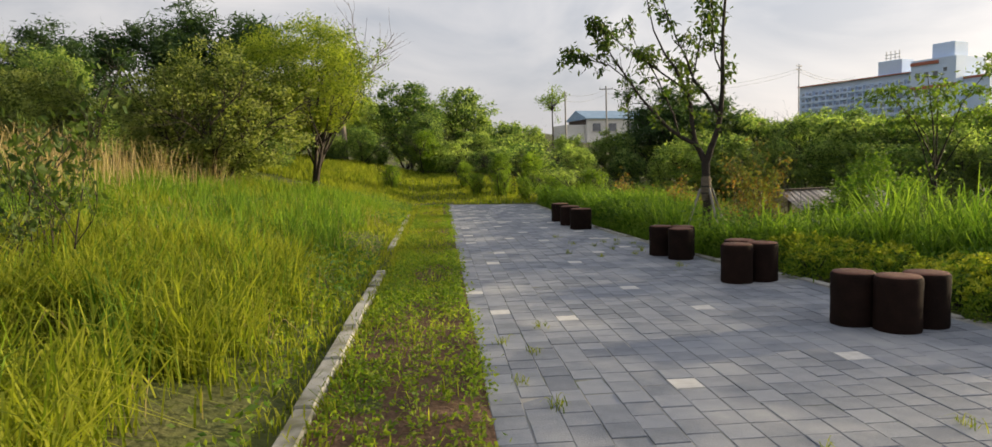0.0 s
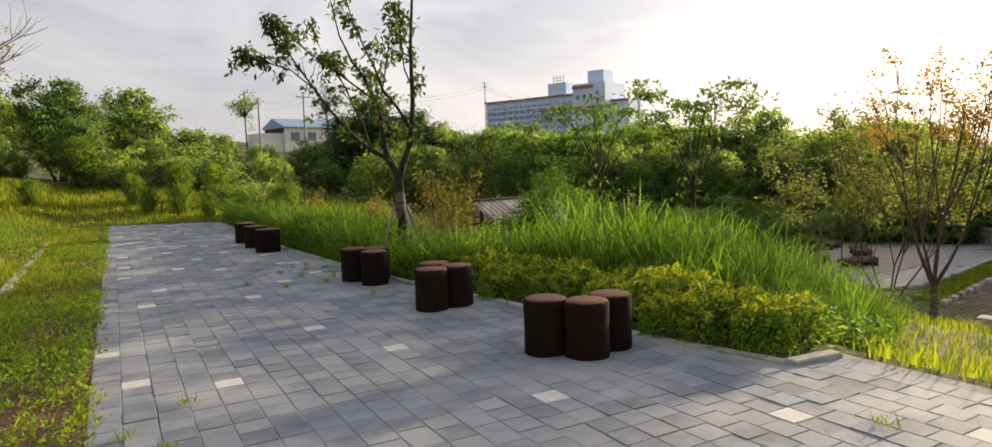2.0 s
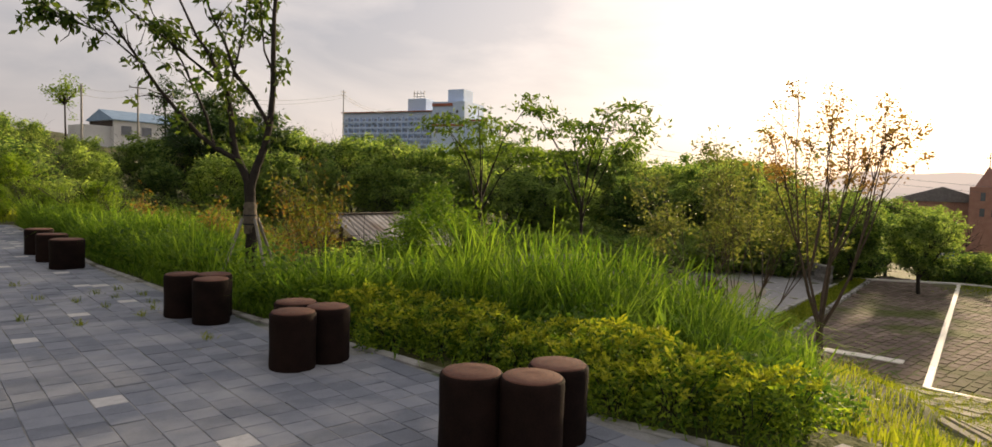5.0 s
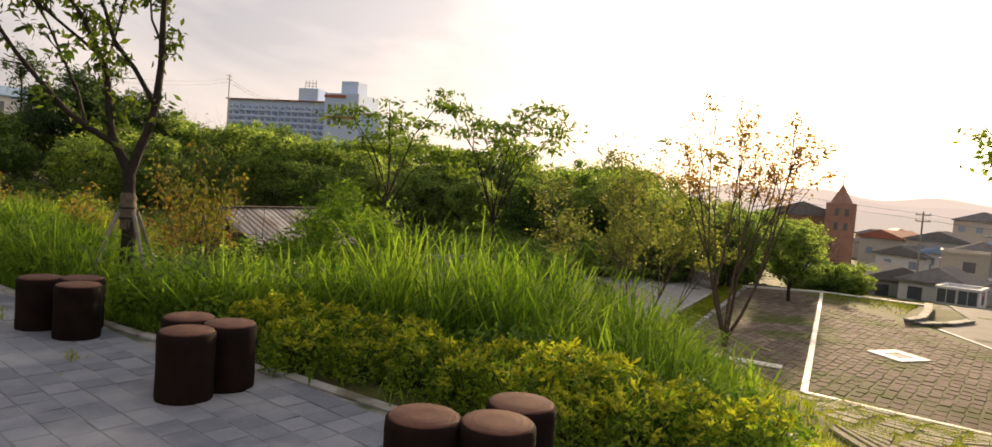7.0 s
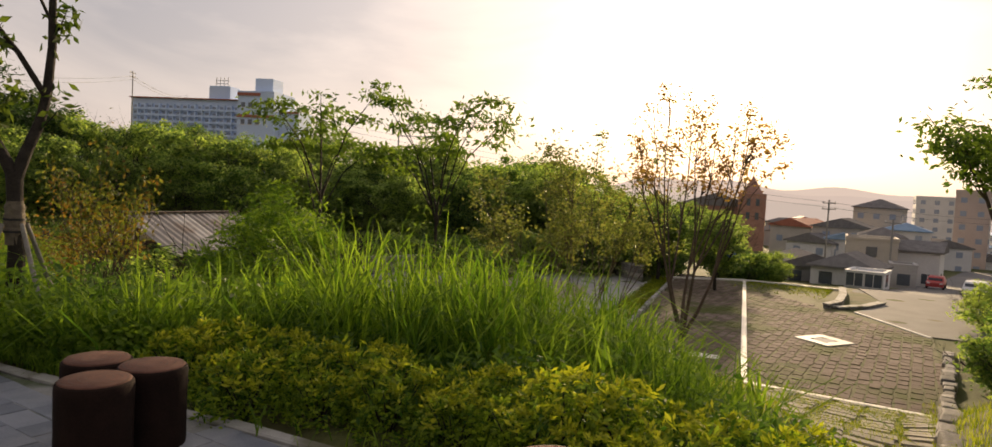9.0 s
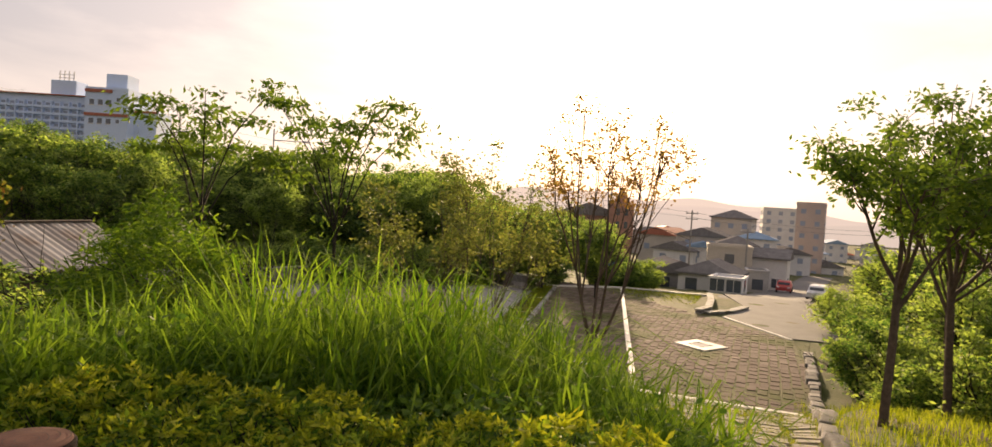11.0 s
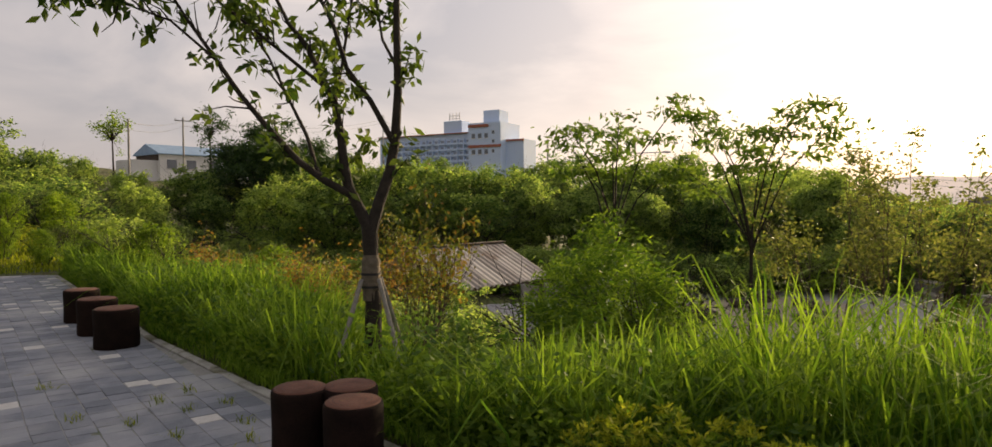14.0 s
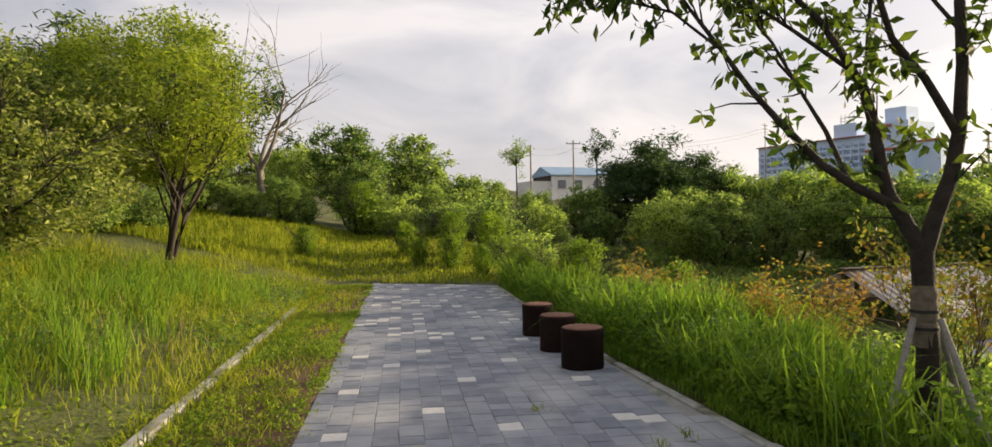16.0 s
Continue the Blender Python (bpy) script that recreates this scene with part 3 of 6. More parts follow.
    ob.matrix_basis = pose(4.36, 10.85, 0.0, 0, 0, -35)
    sup = thing("tree_support", "three weathered wooden stakes tied against the cherry trunk", "stake", at=pose(4.36, 10.85, 0.0, 0, 0, 0))
    for a in (200, 275, 20):
        ca, sa = math.cos(radians(a)), math.sin(radians(a))
        part("stake", tube_mesh("stake", [([(0.62 * ca, 0.62 * sa, -0.15), (0.13 * ca, 0.13 * sa, 0.95)], [0.026, 0.022])], M_STAKE, 8), None, sup)
    return ob


cherry()


# vase-shaped tree with bare stems and a thin russet top
def vase_tree(seed, name, label, height, width, stems, leaves, size, mat, fork, at, low, cat="tree", loose=0.10):
    rng = np.random.default_rng(seed)
    paths, tips = [([(0, 0, -0.3), (0.03, 0, fork * 0.5), (0, 0, fork)], [0.085, 0.07, 0.06])], []
    mains = 5
    forks = []
    for i in range(mains):
        a = i * 2 * math.pi / mains + rng.uniform(-0.3, 0.3)
        r1, z1 = width * rng.uniform(0.13, 0.2), fork + (height - fork) * rng.uniform(0.2, 0.34)
        mid = np.array([math.cos(a) * r1, math.sin(a) * r1, z1])
        root = np.array([0, 0, fork * 0.92])
        paths.append(([root, root + (mid - root) * 0.5 + rng.normal(0, 0.03, 3), mid], [0.040, 0.030, 0.022]))
        forks.append((a, mid))
    for i in range(stems):
        a0, start = forks[i % mains]
        a = a0 + rng.normal(0, 0.55)
        rr = width * 0.5 * rng.uniform(0.45, 1.05)
        top = height * rng.uniform(0.84 if loose < 0.12 else 0.55, 1.0) * (1 - 0.10 * (rr / width))
        end = np.array([math.cos(a) * rr, math.sin(a) * rr, top])
        pts, rad = [], []
        for k in np.linspace(0, 1, 7):
            q = start + (end - start) * k
            q[:2] += (end[:2] - start[:2]) * 0.18 * math.sin(k * math.pi)
            pts.append(tuple(q + rng.normal(0, 0.035, 3) * k))
            rad.append(0.0135 * (1 - k) ** 0.8 + 0.0035)
        paths.append((pts, rad))
        for _ in range(7):
            i0 = rng.integers(2, 6)
            q = np.array(pts[i0])
            e = np.array([math.cos(a) * 0.5, math.sin(a) * 0.5, 1.0]) + rng.normal(0, 0.45, 3)
            e /= np.linalg.norm(e)
            L = rng.uniform(0.3, 0.9) * height * 0.2
            paths.append(([q, q + e * L * 0.5 + rng.normal(0, 0.03, 3), q + e * L], [0.008, 0.006, 0.003]))
            tips += [q + e * L * 0.7, q + e * L, q + e * L]
        tips.append(np.array(pts[-1]))
    tips = np.array([t for t in tips if t[2] > low])
    c = tips[rng.choice(len(tips), leaves)] + rng.normal(0, loose, (leaves, 3)) * [1, 1, 0.7]
    ob = thing(name, label, cat, at=at)
    part("trunk", tube_mesh("trunk", paths, M_TWIG, 6), None, ob)
    part("crown", leaf_mesh("crown", c, size, mat, rng, 0.25, 0.5), None, ob)
    return ob


vase_tree(5, "russet_tree", "many-stemmed young tree with bare limbs and thin russet leaves", 4.85, 2.3, 15, 2300, 0.082, M_RUSSET, 0.65, pose(13.0, 6.75, -1.5), 3.15, loose=0.075)
vase_tree(6, "slender_tree", "slender many-stemmed tree with thin green leaves", 7.3, 4.6, 16, 4200, 0.14, M_SLENDER, 0.7, pose(20.2, 11.7, float(land(20.2, 11.7))), 1.5, loose=0.16)
vase_tree(8, "slender_tree", "slender many-stemmed tree with thin green leaves", 7.2, 4.4, 16, 4200, 0.14, M_SLENDER, 0.7, pose(22.6, 14.9, float(land(22.6, 14.9))), 1.5, loose=0.16)


# the umbrella-shaped tree with compound leaves above the bank
def umbrella_tree(at, seed, height, spread, leaves=2600):
    rng = np.random.default_rng(seed)
    ob = thing("umbrella_tree", "slim tree with layered drooping leaf tufts on bare limbs", "tree", at=at)
    hub = height * 0.5
    paths, nodes = [([(0, 0, -0.3), (0.03, 0.02, hub * 0.5), (0, 0, hub)], [0.045, 0.038, 0.03])], []
    for i in range(8):
        a = i * 2.4 + rng.uniform(-0.3, 0.3)
        r = spread * rng.uniform(0.45, 1.0) if i else spread * 0.15
        z = height * (1.0 - 0.22 * (r / spread) ** 1.5) * rng.uniform(0.68, 1.0)
        tip = np.array([math.cos(a) * r, math.sin(a) * r, z])
        low = np.array([0, 0, hub * rng.uniform(0.72, 1.0)])
        mid = low + (tip - low) * np.array([0.42, 0.42, 0.60])
        paths.append(([low, mid, tip], [0.019, 0.013, 0.005]))
        for k in range(5):
            q = mid + (tip - mid) * rng.uniform(0.25, 1.0) if k else tip
            e = q + np.array([rng.normal(0, 0.26), rng.normal(0, 0.26), rng.uniform(-0.12, 0.2)]) * (k > 0)
            paths.append(([q, (q + e) / 2 + np.array([0, 0, 0.03]), e], [0.006, 0.005, 0.003]))
            nodes.append(e)
    nodes += [np.array([rng.normal(0, 0.14), rng.normal(0, 0.14), z]) for z in np.linspace(hub * 0.4, hub * 1.1, 7)]
    nodes = np.array(nodes)
    big = np.where(nodes[:, 2] > hub * 1.12, 1.0, 0.4) * rng.uniform(0.4, 1.0, len(nodes))
    k = rng.choice(len(nodes), leaves, p=big / big.sum())
    c = nodes[k] + rng.normal(0, 0.15, (leaves, 3)) * np.array([1.25, 1.25, 0.30])
    part("trunk", tube_mesh("trunk", paths, M_BARK, 6), None, ob)
    part("crown", leaf_mesh("crown", c, 0.145, M_COURT, rng, 0.75, 0.36), None, ob)
    return ob


umbrella_tree(pose(11.6, 11.2, -1.5), 3, 5.35, 1.75, 1900)
umbrella_tree(pose(10.6, 13.3, -1.9, 0, 0, 40), 9, 6.3, 1.6, 2000)

# tree by the steps down to the lower court, and its bigger neighbours
step_tree = make_tree("court_tree", "leafy young tree on the grass bank by the lower court", "tree", 24, 5.2, 2.3, 0.062, 1, 2, 6, 0.95, 0.4, 0.85, 5600, 0.115, M_COURT, M_TWIG, clump=0.14, clumps=85, above=1.9, group="trees by the lower court", reach=0.74, flat=0.8)
scatter(step_tree, [(15.3, 1.95, 1.22, 20), (18.6, 0.2, 1.35, 140), (20.5, -1.4, 1.7, 250), (17.6, -2.2, 1.45, 300), (24, -2.5, 1.6, 30), (29, -2.0, 1.5, 80)])

# willow and silvery shrub on the meadow side
willow = make_tree("willow_tree", "broad bushy willow with fine yellow-green leaves and several dark stems", "tree", 31, 5.6, 1.0, 0.08, 4, 2, 6, 0.75, 0.35, 0.28, 46000, 0.12, M_WILLOW, clump=0.17, clumps=520, dome=(3.1, 2.5, 3.6), slim=0.28, reach=0.62)
stand(willow, -4.95, 23.6, 1.10, 0, True, squeeze=1.0)
olive = make_tree("silvery_shrub", "dense rounded shrub with small silvery green leaves", "shrub", 32, 4.3, 0.5, 0.06, 8, 2, 6, 0.9, 0.25, 0.75, 40000, 0.105, M_OLIVE, clump=0.13, clumps=620, dome=(2.95, 2.35, 1.95), reach=0.6)
scatter(olive, [(-7.3, 20.2, 1.08, 0, 1.12), (-12.5, 21.0, 0.85, 130)])
dead = make_tree("bare_tree", "bare grey tree without leaves", "tree", 33, 9.0, 2.5, 0.17, 1, 3, 4, 0.75, 0.6, 0.5, 30, 0.05, M_DRY, M_DEADWOOD, reach=0.62)
stand(dead, -6.1, 41.0, 1.2, 70, True)

# small leafy shrub in the near meadow
weed = make_tree("leafy_weed", "lanky wild shrub with sparse yellowing leaves", "shrub", 34, 1.75, 0.2, 0.014, 3, 2, 4, 0.5, 0.5, 0.10, 330, 0.11, M_CHERRY, clump=0.09, reach=0.75)
scatter(weed, [(-3.75, 5.3, 1.25, 0, 0.62), (-4.0, 5.6, 1.0, 100, 0.7), (-3.8, 4.9, 0.7, 200, 0.8)])

# round bush by the shelter, orange maples and other shrubs on the bank
round_bush = make_tree("round_bush", "dense round bush with narrow bright green leaves", "shrub", 35, 1.75, 0.2, 0.03, 9, 2, 6, 0.8, 0.3, 0.8, 20000, 0.085, M_BUSH, clump=0.11, clumps=170, dome=(1.3, 1.0, 0.85), slim=0.22, reach=0.62, droop=0.0)
scatter(round_bush, [(7.4, 10.55, 1.26, 0, 0.95), (9.8, 12.4, 0.9, 50, 0.8)])
maple = make_tree("orange_maple", "small maple with feathery orange and yellow-green leaves", "tree", 36, 2.5, 0.4, 0.018, 5, 2, 5, 0.42, 0.75, 0.16, 1700, 0.075, M_MAPLE, M_TWIG, clump=0.085, above=0.95, reach=0.68, group="small maples on the bank")
scatter(maple, [(6.0, 12.8, 1.3, 0, 0.72), (5.3, 14.1, 0.8, 120), (5.2, 18.4, 0.95, 140), (7.6, 17.3, 1.25, 260), (9.2, 24.5, 1.15, 190), (5.7, 22.0, 1.1, 40), (7.2, 23.5, 0.95, 210), (8.8, 21.5, 1.0, 300), (4.3, 20.8, 0.55, 15), (6.4, 19.6, 1.05, 95), (8.0, 17.8, 0.85, 170), (10.2, 20.2, 0.95, 250), (5.0, 17.0, 0.5, 330), (6.9, 26.0, 0.9, 10)])
fresh = make_tree("fresh_shrub", "upright shrub with fresh light green leaves", "shrub", 37, 3.0, 0.3, 0.035, 6, 2, 5, 0.7, 0.5, 0.4, 6500, 0.105, M_BRIGHT, clump=0.12, clumps=190, dome=(1.0, 1.6, 1.35), reach=0.66, group="fresh green shrubs")
scatter(fresh, [(-1.2, 39.5, 1.1, 0), (4.3, 20.0, 0.62, 60), (4.6, 26.0, 0.75, 200), (6.2, 28.5, 1.0, 20), (3.9, 30.0, 0.8, 310), (9.5, 27.5, 1.1, 90), (7.8, 33.0, 1.1, 170), (3.9, 25.2, 0.45, 15), (4.8, 27.6, 0.6, 75), (3.7, 22.2, 0.4, 130), (4.0, 18.6, 0.36, 220), (5.4, 24.6, 0.7, 280), (-2.6, 30.5, 0.5, 33), (1.3, 29.8, 0.42, 70), (2.3, 28.6, 0.5, 160), (3.2, 27.2, 0.42, 250), (0.9, 32.5, 0.55, 300), (2.6, 32.0, 0.7, 20), (3.9, 23.6, 0.42, 110)])
low_shrub = make_tree("spreading_shrub", "spreading shrub with mid green leaves", "shrub", 38, 2.4, 0.2, 0.04, 8, 2, 5, 0.9, 0.3, 0.8, 7500, 0.125, M_WOODS2, clump=0.12, clumps=240, dome=(1.5, 1.45, 0.95), reach=0.62, group="spreading shrubs")

# woodland trees, shared by all the far rows
woods = [
    make_tree("woodland_tree", "broad-leaved woodland tree with a dense dark green crown", "tree", 41, 8, 1.6, 0.15, 1, 3, 5, 0.9, 0.35, 0.6, 11500, 0.245, M_WOODS, clump=0.22, clumps=230, dome=(3.42, 3.56, 4.55), reach=0.6, group="woodland round the park"),
    make_tree("woodland_tree", "broad-leaved woodland tree with an uneven green crown", "tree", 42, 8, 1.2, 0.13, 1, 3, 5, 1.0, 0.3, 0.75, 11500, 0.245, M_WOODS2, clump=0.22, clumps=230, dome=(3.65, 3.91, 4.25), reach=0.62, group="woodland round the park"),
    make_tree("woodland_tree", "tall woodland tree with a loose feathery crown", "tree", 43, 8, 2.0, 0.13, 1, 3, 5, 0.8, 0.5, 0.5, 11500, 0.245, M_WOODS, clump=0.22, clumps=230, dome=(2.85, 3.79, 4.45), reach=0.64, group="woodland round the park"),
    make_tree("woodland_tree", "many-stemmed acacia with a light green crown", "tree", 44, 8, 1.0, 0.09, 5, 2, 6, 0.8, 0.4, 0.35, 11500, 0.245, M_WOODS2, clump=0.22, clumps=230, dome=(3.19, 4.14, 4.05), reach=0.66, group="woodland round the park"),
]
conifer = make_tree("conifer_tree", "dark green spreading conifer among the trees", "tree", 45, 8, 1.2, 0.16, 1, 3, 6, 1.3, 0.05, 0.5, 14000, 0.4, M_DARK, clump=0.36, clumps=130, slim=0.2, reach=0.62, group="dark conifers")


def plant_woods():
    rng = np.random.default_rng(77)
    AZ = [-52, -40, -30, -15, -8, 0, 5, 10, 15, 22, 28, 35, 45, 55, 62, 70, 77]
    EL = [11, 10.5, 10, 9, 8.6, 8.0, 6.4, 3.7, 3.4, 5.2, 4.7, 4.5, 4.7, 4.4, 3.6, 1.4, -0.6]
    DI = [30, 33, 36, 40, 44, 46, 50, 55, 60, 62, 62, 62, 62, 60, 58, 54, 52]
    used = set()

    def put(k, x, y, s, q=1.0):
        stand(woods[k], x, y, s, rng.uniform(0, 360), first=(k not in used), sink=0.1, squeeze=q)
        used.add(k)

    for row, (dk, ek) in enumerate(((1.0, 1.0), (0.88, 0.62), (1.22, 0.98))):
        az = -52.0
        while az < 77:
            d = np.interp(az, AZ, DI) * dk * rng.uniform(0.95, 1.06)
            top = 1.5 + d * math.tan(radians(np.interp(az, AZ, EL) * ek * rng.uniform(0.72, 1.10)))
            x, y = 0.5 + d * math.sin(radians(az)), 2 + d * math.cos(radians(az))
            if not (row == 2 and 8 < az < 18):
                s = max(top - float(land(x, y)), 2.0) / 8
                put(int(rng.integers(0, 4)), x, y, s, rng.uniform(0.9, 1.25))
            az += math.degrees(3.6 / d) * rng.uniform(0.8, 1.25)
    spots = [(22, 61, 1.0, 0), (24.5, 63, 0.85, 80), (-21, 39.2, 0.95, 10), (-17.2, 41, 0.98, 190), (-12.6, 42.5, 0.98, 300), (26, 60, 0.7, 30)]
    tops = [9.0, 8.0, 10.2, 11.4, 12.3, 6.4]
    scatter(conifer, [(x, y, (t - float(land(x, y))) / 8, a) for (x, y, _, a), t in zip(spots, tops)], 0.1)
    und = []
    for _ in range(60):
        az = rng.uniform(-45, 34)
        d = rng.uniform(24, 44)
        x, y = 0.5 + d * math.sin(radians(az)), 2 + d * math.cos(radians(az))
        if -4.5 < x < 3.5 and y < 40 or (x > 12 and y < 36) or (-9 < x < 0 and y < 26):
            continue
        und.append((x, y, rng.uniform(0.6, 1.15), rng.uniform(0, 360), rng.uniform(0.9, 1.4)))
    for x, y in ((-9.8, 14.2), (-10.5, 11.0), (-12, 12.5)):
        und.append((x, y, rng.uniform(0.38, 0.55), rng.uniform(0, 360), 1.3))
    for x, y in ((5.2, 17.2), (6.5, 18.5), (4.6, 23.0), (8.5, 18.8), (5.6, 32), (10.5, 24), (8.2, 15.4), (10.8, 17.5)):
        und.append((x, y, rng.uniform(0.5, 0.8), rng.uniform(0, 360), 1.2))
    for x, y in ((53, 14), (55, 12.8), (54, 15.5), (57, 13.6), (47, 20.5), (44, 22), (49, 19), (35, 34), (39, 33), (43, 31), (47, 28), (31, 37), (27, 38)):
        und.append((x, y, rng.uniform(1.0, 1.35), rng.uniform(0, 360), 1.3))
    for az in np.arange(4, 70, 1.5):
        d = np.interp(az, AZ, DI) * rng.uniform(0.80, 0.95)
        und.append((0.5 + d * math.sin(radians(az)), 2 + d * math.cos(radians(az)), rng.uniform(1.0, 1.5), rng.uniform(0, 360), 1.5))
    for az in np.arange(4, 57, 1.9):
        d = np.interp(az, AZ, DI) * rng.uniform(0.69, 0.79)
        und.append((0.5 + d * math.sin(radians(az)), 2 + d * math.cos(radians(az)), rng.uniform(0.8, 1.25), rng.uniform(0, 360), 1.5))
    for x, y in ((19.5, -1.2), (21.5, 0.2), (24.0, -0.5), (26.5, 0.4), (23, -3.5), (29, -1.0), (33, -0.2), (37, -0.8), (41, 0.0), (20, -5), (26, -4), (31, -4.5), (17.5, -2.2)):
        und.append((x, y, rng.uniform(0.8, 1.3), rng.uniform(0, 360), 1.1))
    for x, y in ((33, -4.5), (37, -5), (42, -5), (47, -5.5), (52, -4.8), (57, -5.5), (63, -5), (30, -8), (45, -9)):
        und.append((x, y, rng.uniform(1.6, 2.1), rng.uniform(0, 360), 1.2))
    scatter(low_shrub, und, 0.08)


plant_woods()


# thin trees that stand above the skyline
def skyline_tree(x, y, z, r, h, leaves, size, mat, label, seed):
    rng = np.random.default_rng(seed)
    ob = thing("skyline_tree", label, "tree", at=pose(x, y, 0))
    nodes = rng.normal(size=(26, 3)) * [r * 0.55, r * 0.55, h * 0.26] + [0, 0, z - h * 0.5]
    base = float(land(x, y)) - 0.3
    paths = [([(0, 0, base), (0.1, 0, (base + z - h) / 2), (0, 0, z - h * 0.6)], [0.16, 0.13, 0.08])]
    paths += [([(0, 0, z - h * 0.9), (np.array([0, 0, z - h * 0.75]) + p) / 2, p], [0.05, 0.03, 0.015]) for p in nodes]
    part("trunk", tube_mesh("trunk", paths, M_BARK, 5), None, ob)
    part("crown", leaf_mesh("crown", nodes[rng.choice(26, leaves)] + rng.normal(0, r * 0.16, (leaves, 3)), size, mat, rng, 0.2, 0.35), None, ob)


skyline_tree(26.0, 91.8, 13.6, 1.6, 4.2, 900, 0.42, M_DARK, "tall thin tree with a dark tufted top", 4)
skyline_tree(17.4, 104.0, 13.4, 1.9, 4.0, 1000, 0.42, M_BRIGHT, "slim tree with a light green top", 6)


# clipped yellow-green hedge plants along the kerb
def hedge_plant(seed):
    rng = np.random.default_rng(seed)
    n = 1500
    a, z = rng.uniform(0, 2 * np.pi, n), rng.uniform(0.06, 1.0, n)
    bulge = 0.85 + 0.2 * np.sin(3 * a + seed) + 0.12 * np.sin(5 * a + 2 * seed)
    r = 0.36 * bulge * np.sqrt(np.clip(1.12 - z ** 2.2, 0.02, 1)) * rng.uniform(0.72, 1.05, n)
    c = np.stack([np.cos(a) * r, np.sin(a) * r, z * 0.46 * bulge], 1)
    ob = thing("hedge_shrub", "low hedge shrub with yellow-green leaf rosettes", "shrub", "low hedge along the kerb")
    stems = [([(0, 0, -0.05), (math.cos(b) * 0.12, math.sin(b) * 0.12, 0.2), (math.cos(b) * 0.22, math.sin(b) * 0.22, 0.38)], [0.008, 0.006, 0.003]) for b in np.arange(0, 6.2, 0.7)]
    part("stem", tube_mesh("stem", stems, M_BARK, 5), None, ob)
    # brighter yellow rosettes over the top of the shrub
    m = 340
    a2, q = rng.uniform(0, 2 * np.pi, m), np.sqrt(rng.uniform(0, 1, m))
    hub = rng.choice(np.arange(26), m)
    ah, qh = rng.uniform(0, 2 * np.pi, 26), np.sqrt(rng.uniform(0.02, 1, 26))
    top = np.stack([np.cos(ah) * 0.32 * qh, np.sin(ah) * 0.32 * qh, 0.50 * np.sqrt(1.06 - 0.75 * qh ** 2)], 1)[hub]
    top += np.stack([np.cos(a2) * q * 0.035, np.sin(a2) * q * 0.035, rng.uniform(-0.03, 0.02, m)], 1)
    part("young_leaves", leaf_mesh("young_leaves", top, 0.062, M_TIPS, rng, -0.5, 0.36), None, ob, "bright yellow leaf rosettes over the top")
    part("foliage", leaf_mesh("foliage", c, 0.06, M_HEDGE, rng, -0.35, 0.42), None, ob)
    return ob


def plant_hedge():
    rng = np.random.default_rng(9)
    kinds = [hedge_plant(1), hedge_plant(2), hedge_plant(3)]
    used = set()
    for row, (off, y0, y1, s0) in enumerate(((0.37, 3.8, 8.2, 0.76), (0.78, 3.75, 7.7, 0.88))):
        y = y0
        while y < y1:
            k = int(rng.integers(0, 3))
            x = float(pave_right(max(y, 3.5))) + off + rng.normal(0, 0.06)
            s = s0 * rng.uniform(0.85, 1.18)
            stand(kinds[k], x, y, s, rng.uniform(0, 360), first=(k not in used), sink=0.02)
            used.add(k)
            y += rng.uniform(0.36, 0.5)


plant_hedge()


# ---------------------------------------------------------------- grass
def points_in(rng, n, x0, x1, y0, y1, keep):
    x, y = rng.uniform(x0, x1, n), rng.uniform(y0, y1, n)
    k = keep(x, y)
    x, y = x[k], y[k]
    return np.stack([x, y, land(x, y) - 0.02], 1)


def clumped(rng, p, n, r):
    """More points gathered in tufts round the given ones."""
    q = p[rng.choice(len(p), n)] + np.concatenate([rng.normal(0, r, (n, 2)), np.zeros((n, 1))], 1)
    q[:, 2] = land(q[:, 0], q[:, 1]) - 0.02
    return q


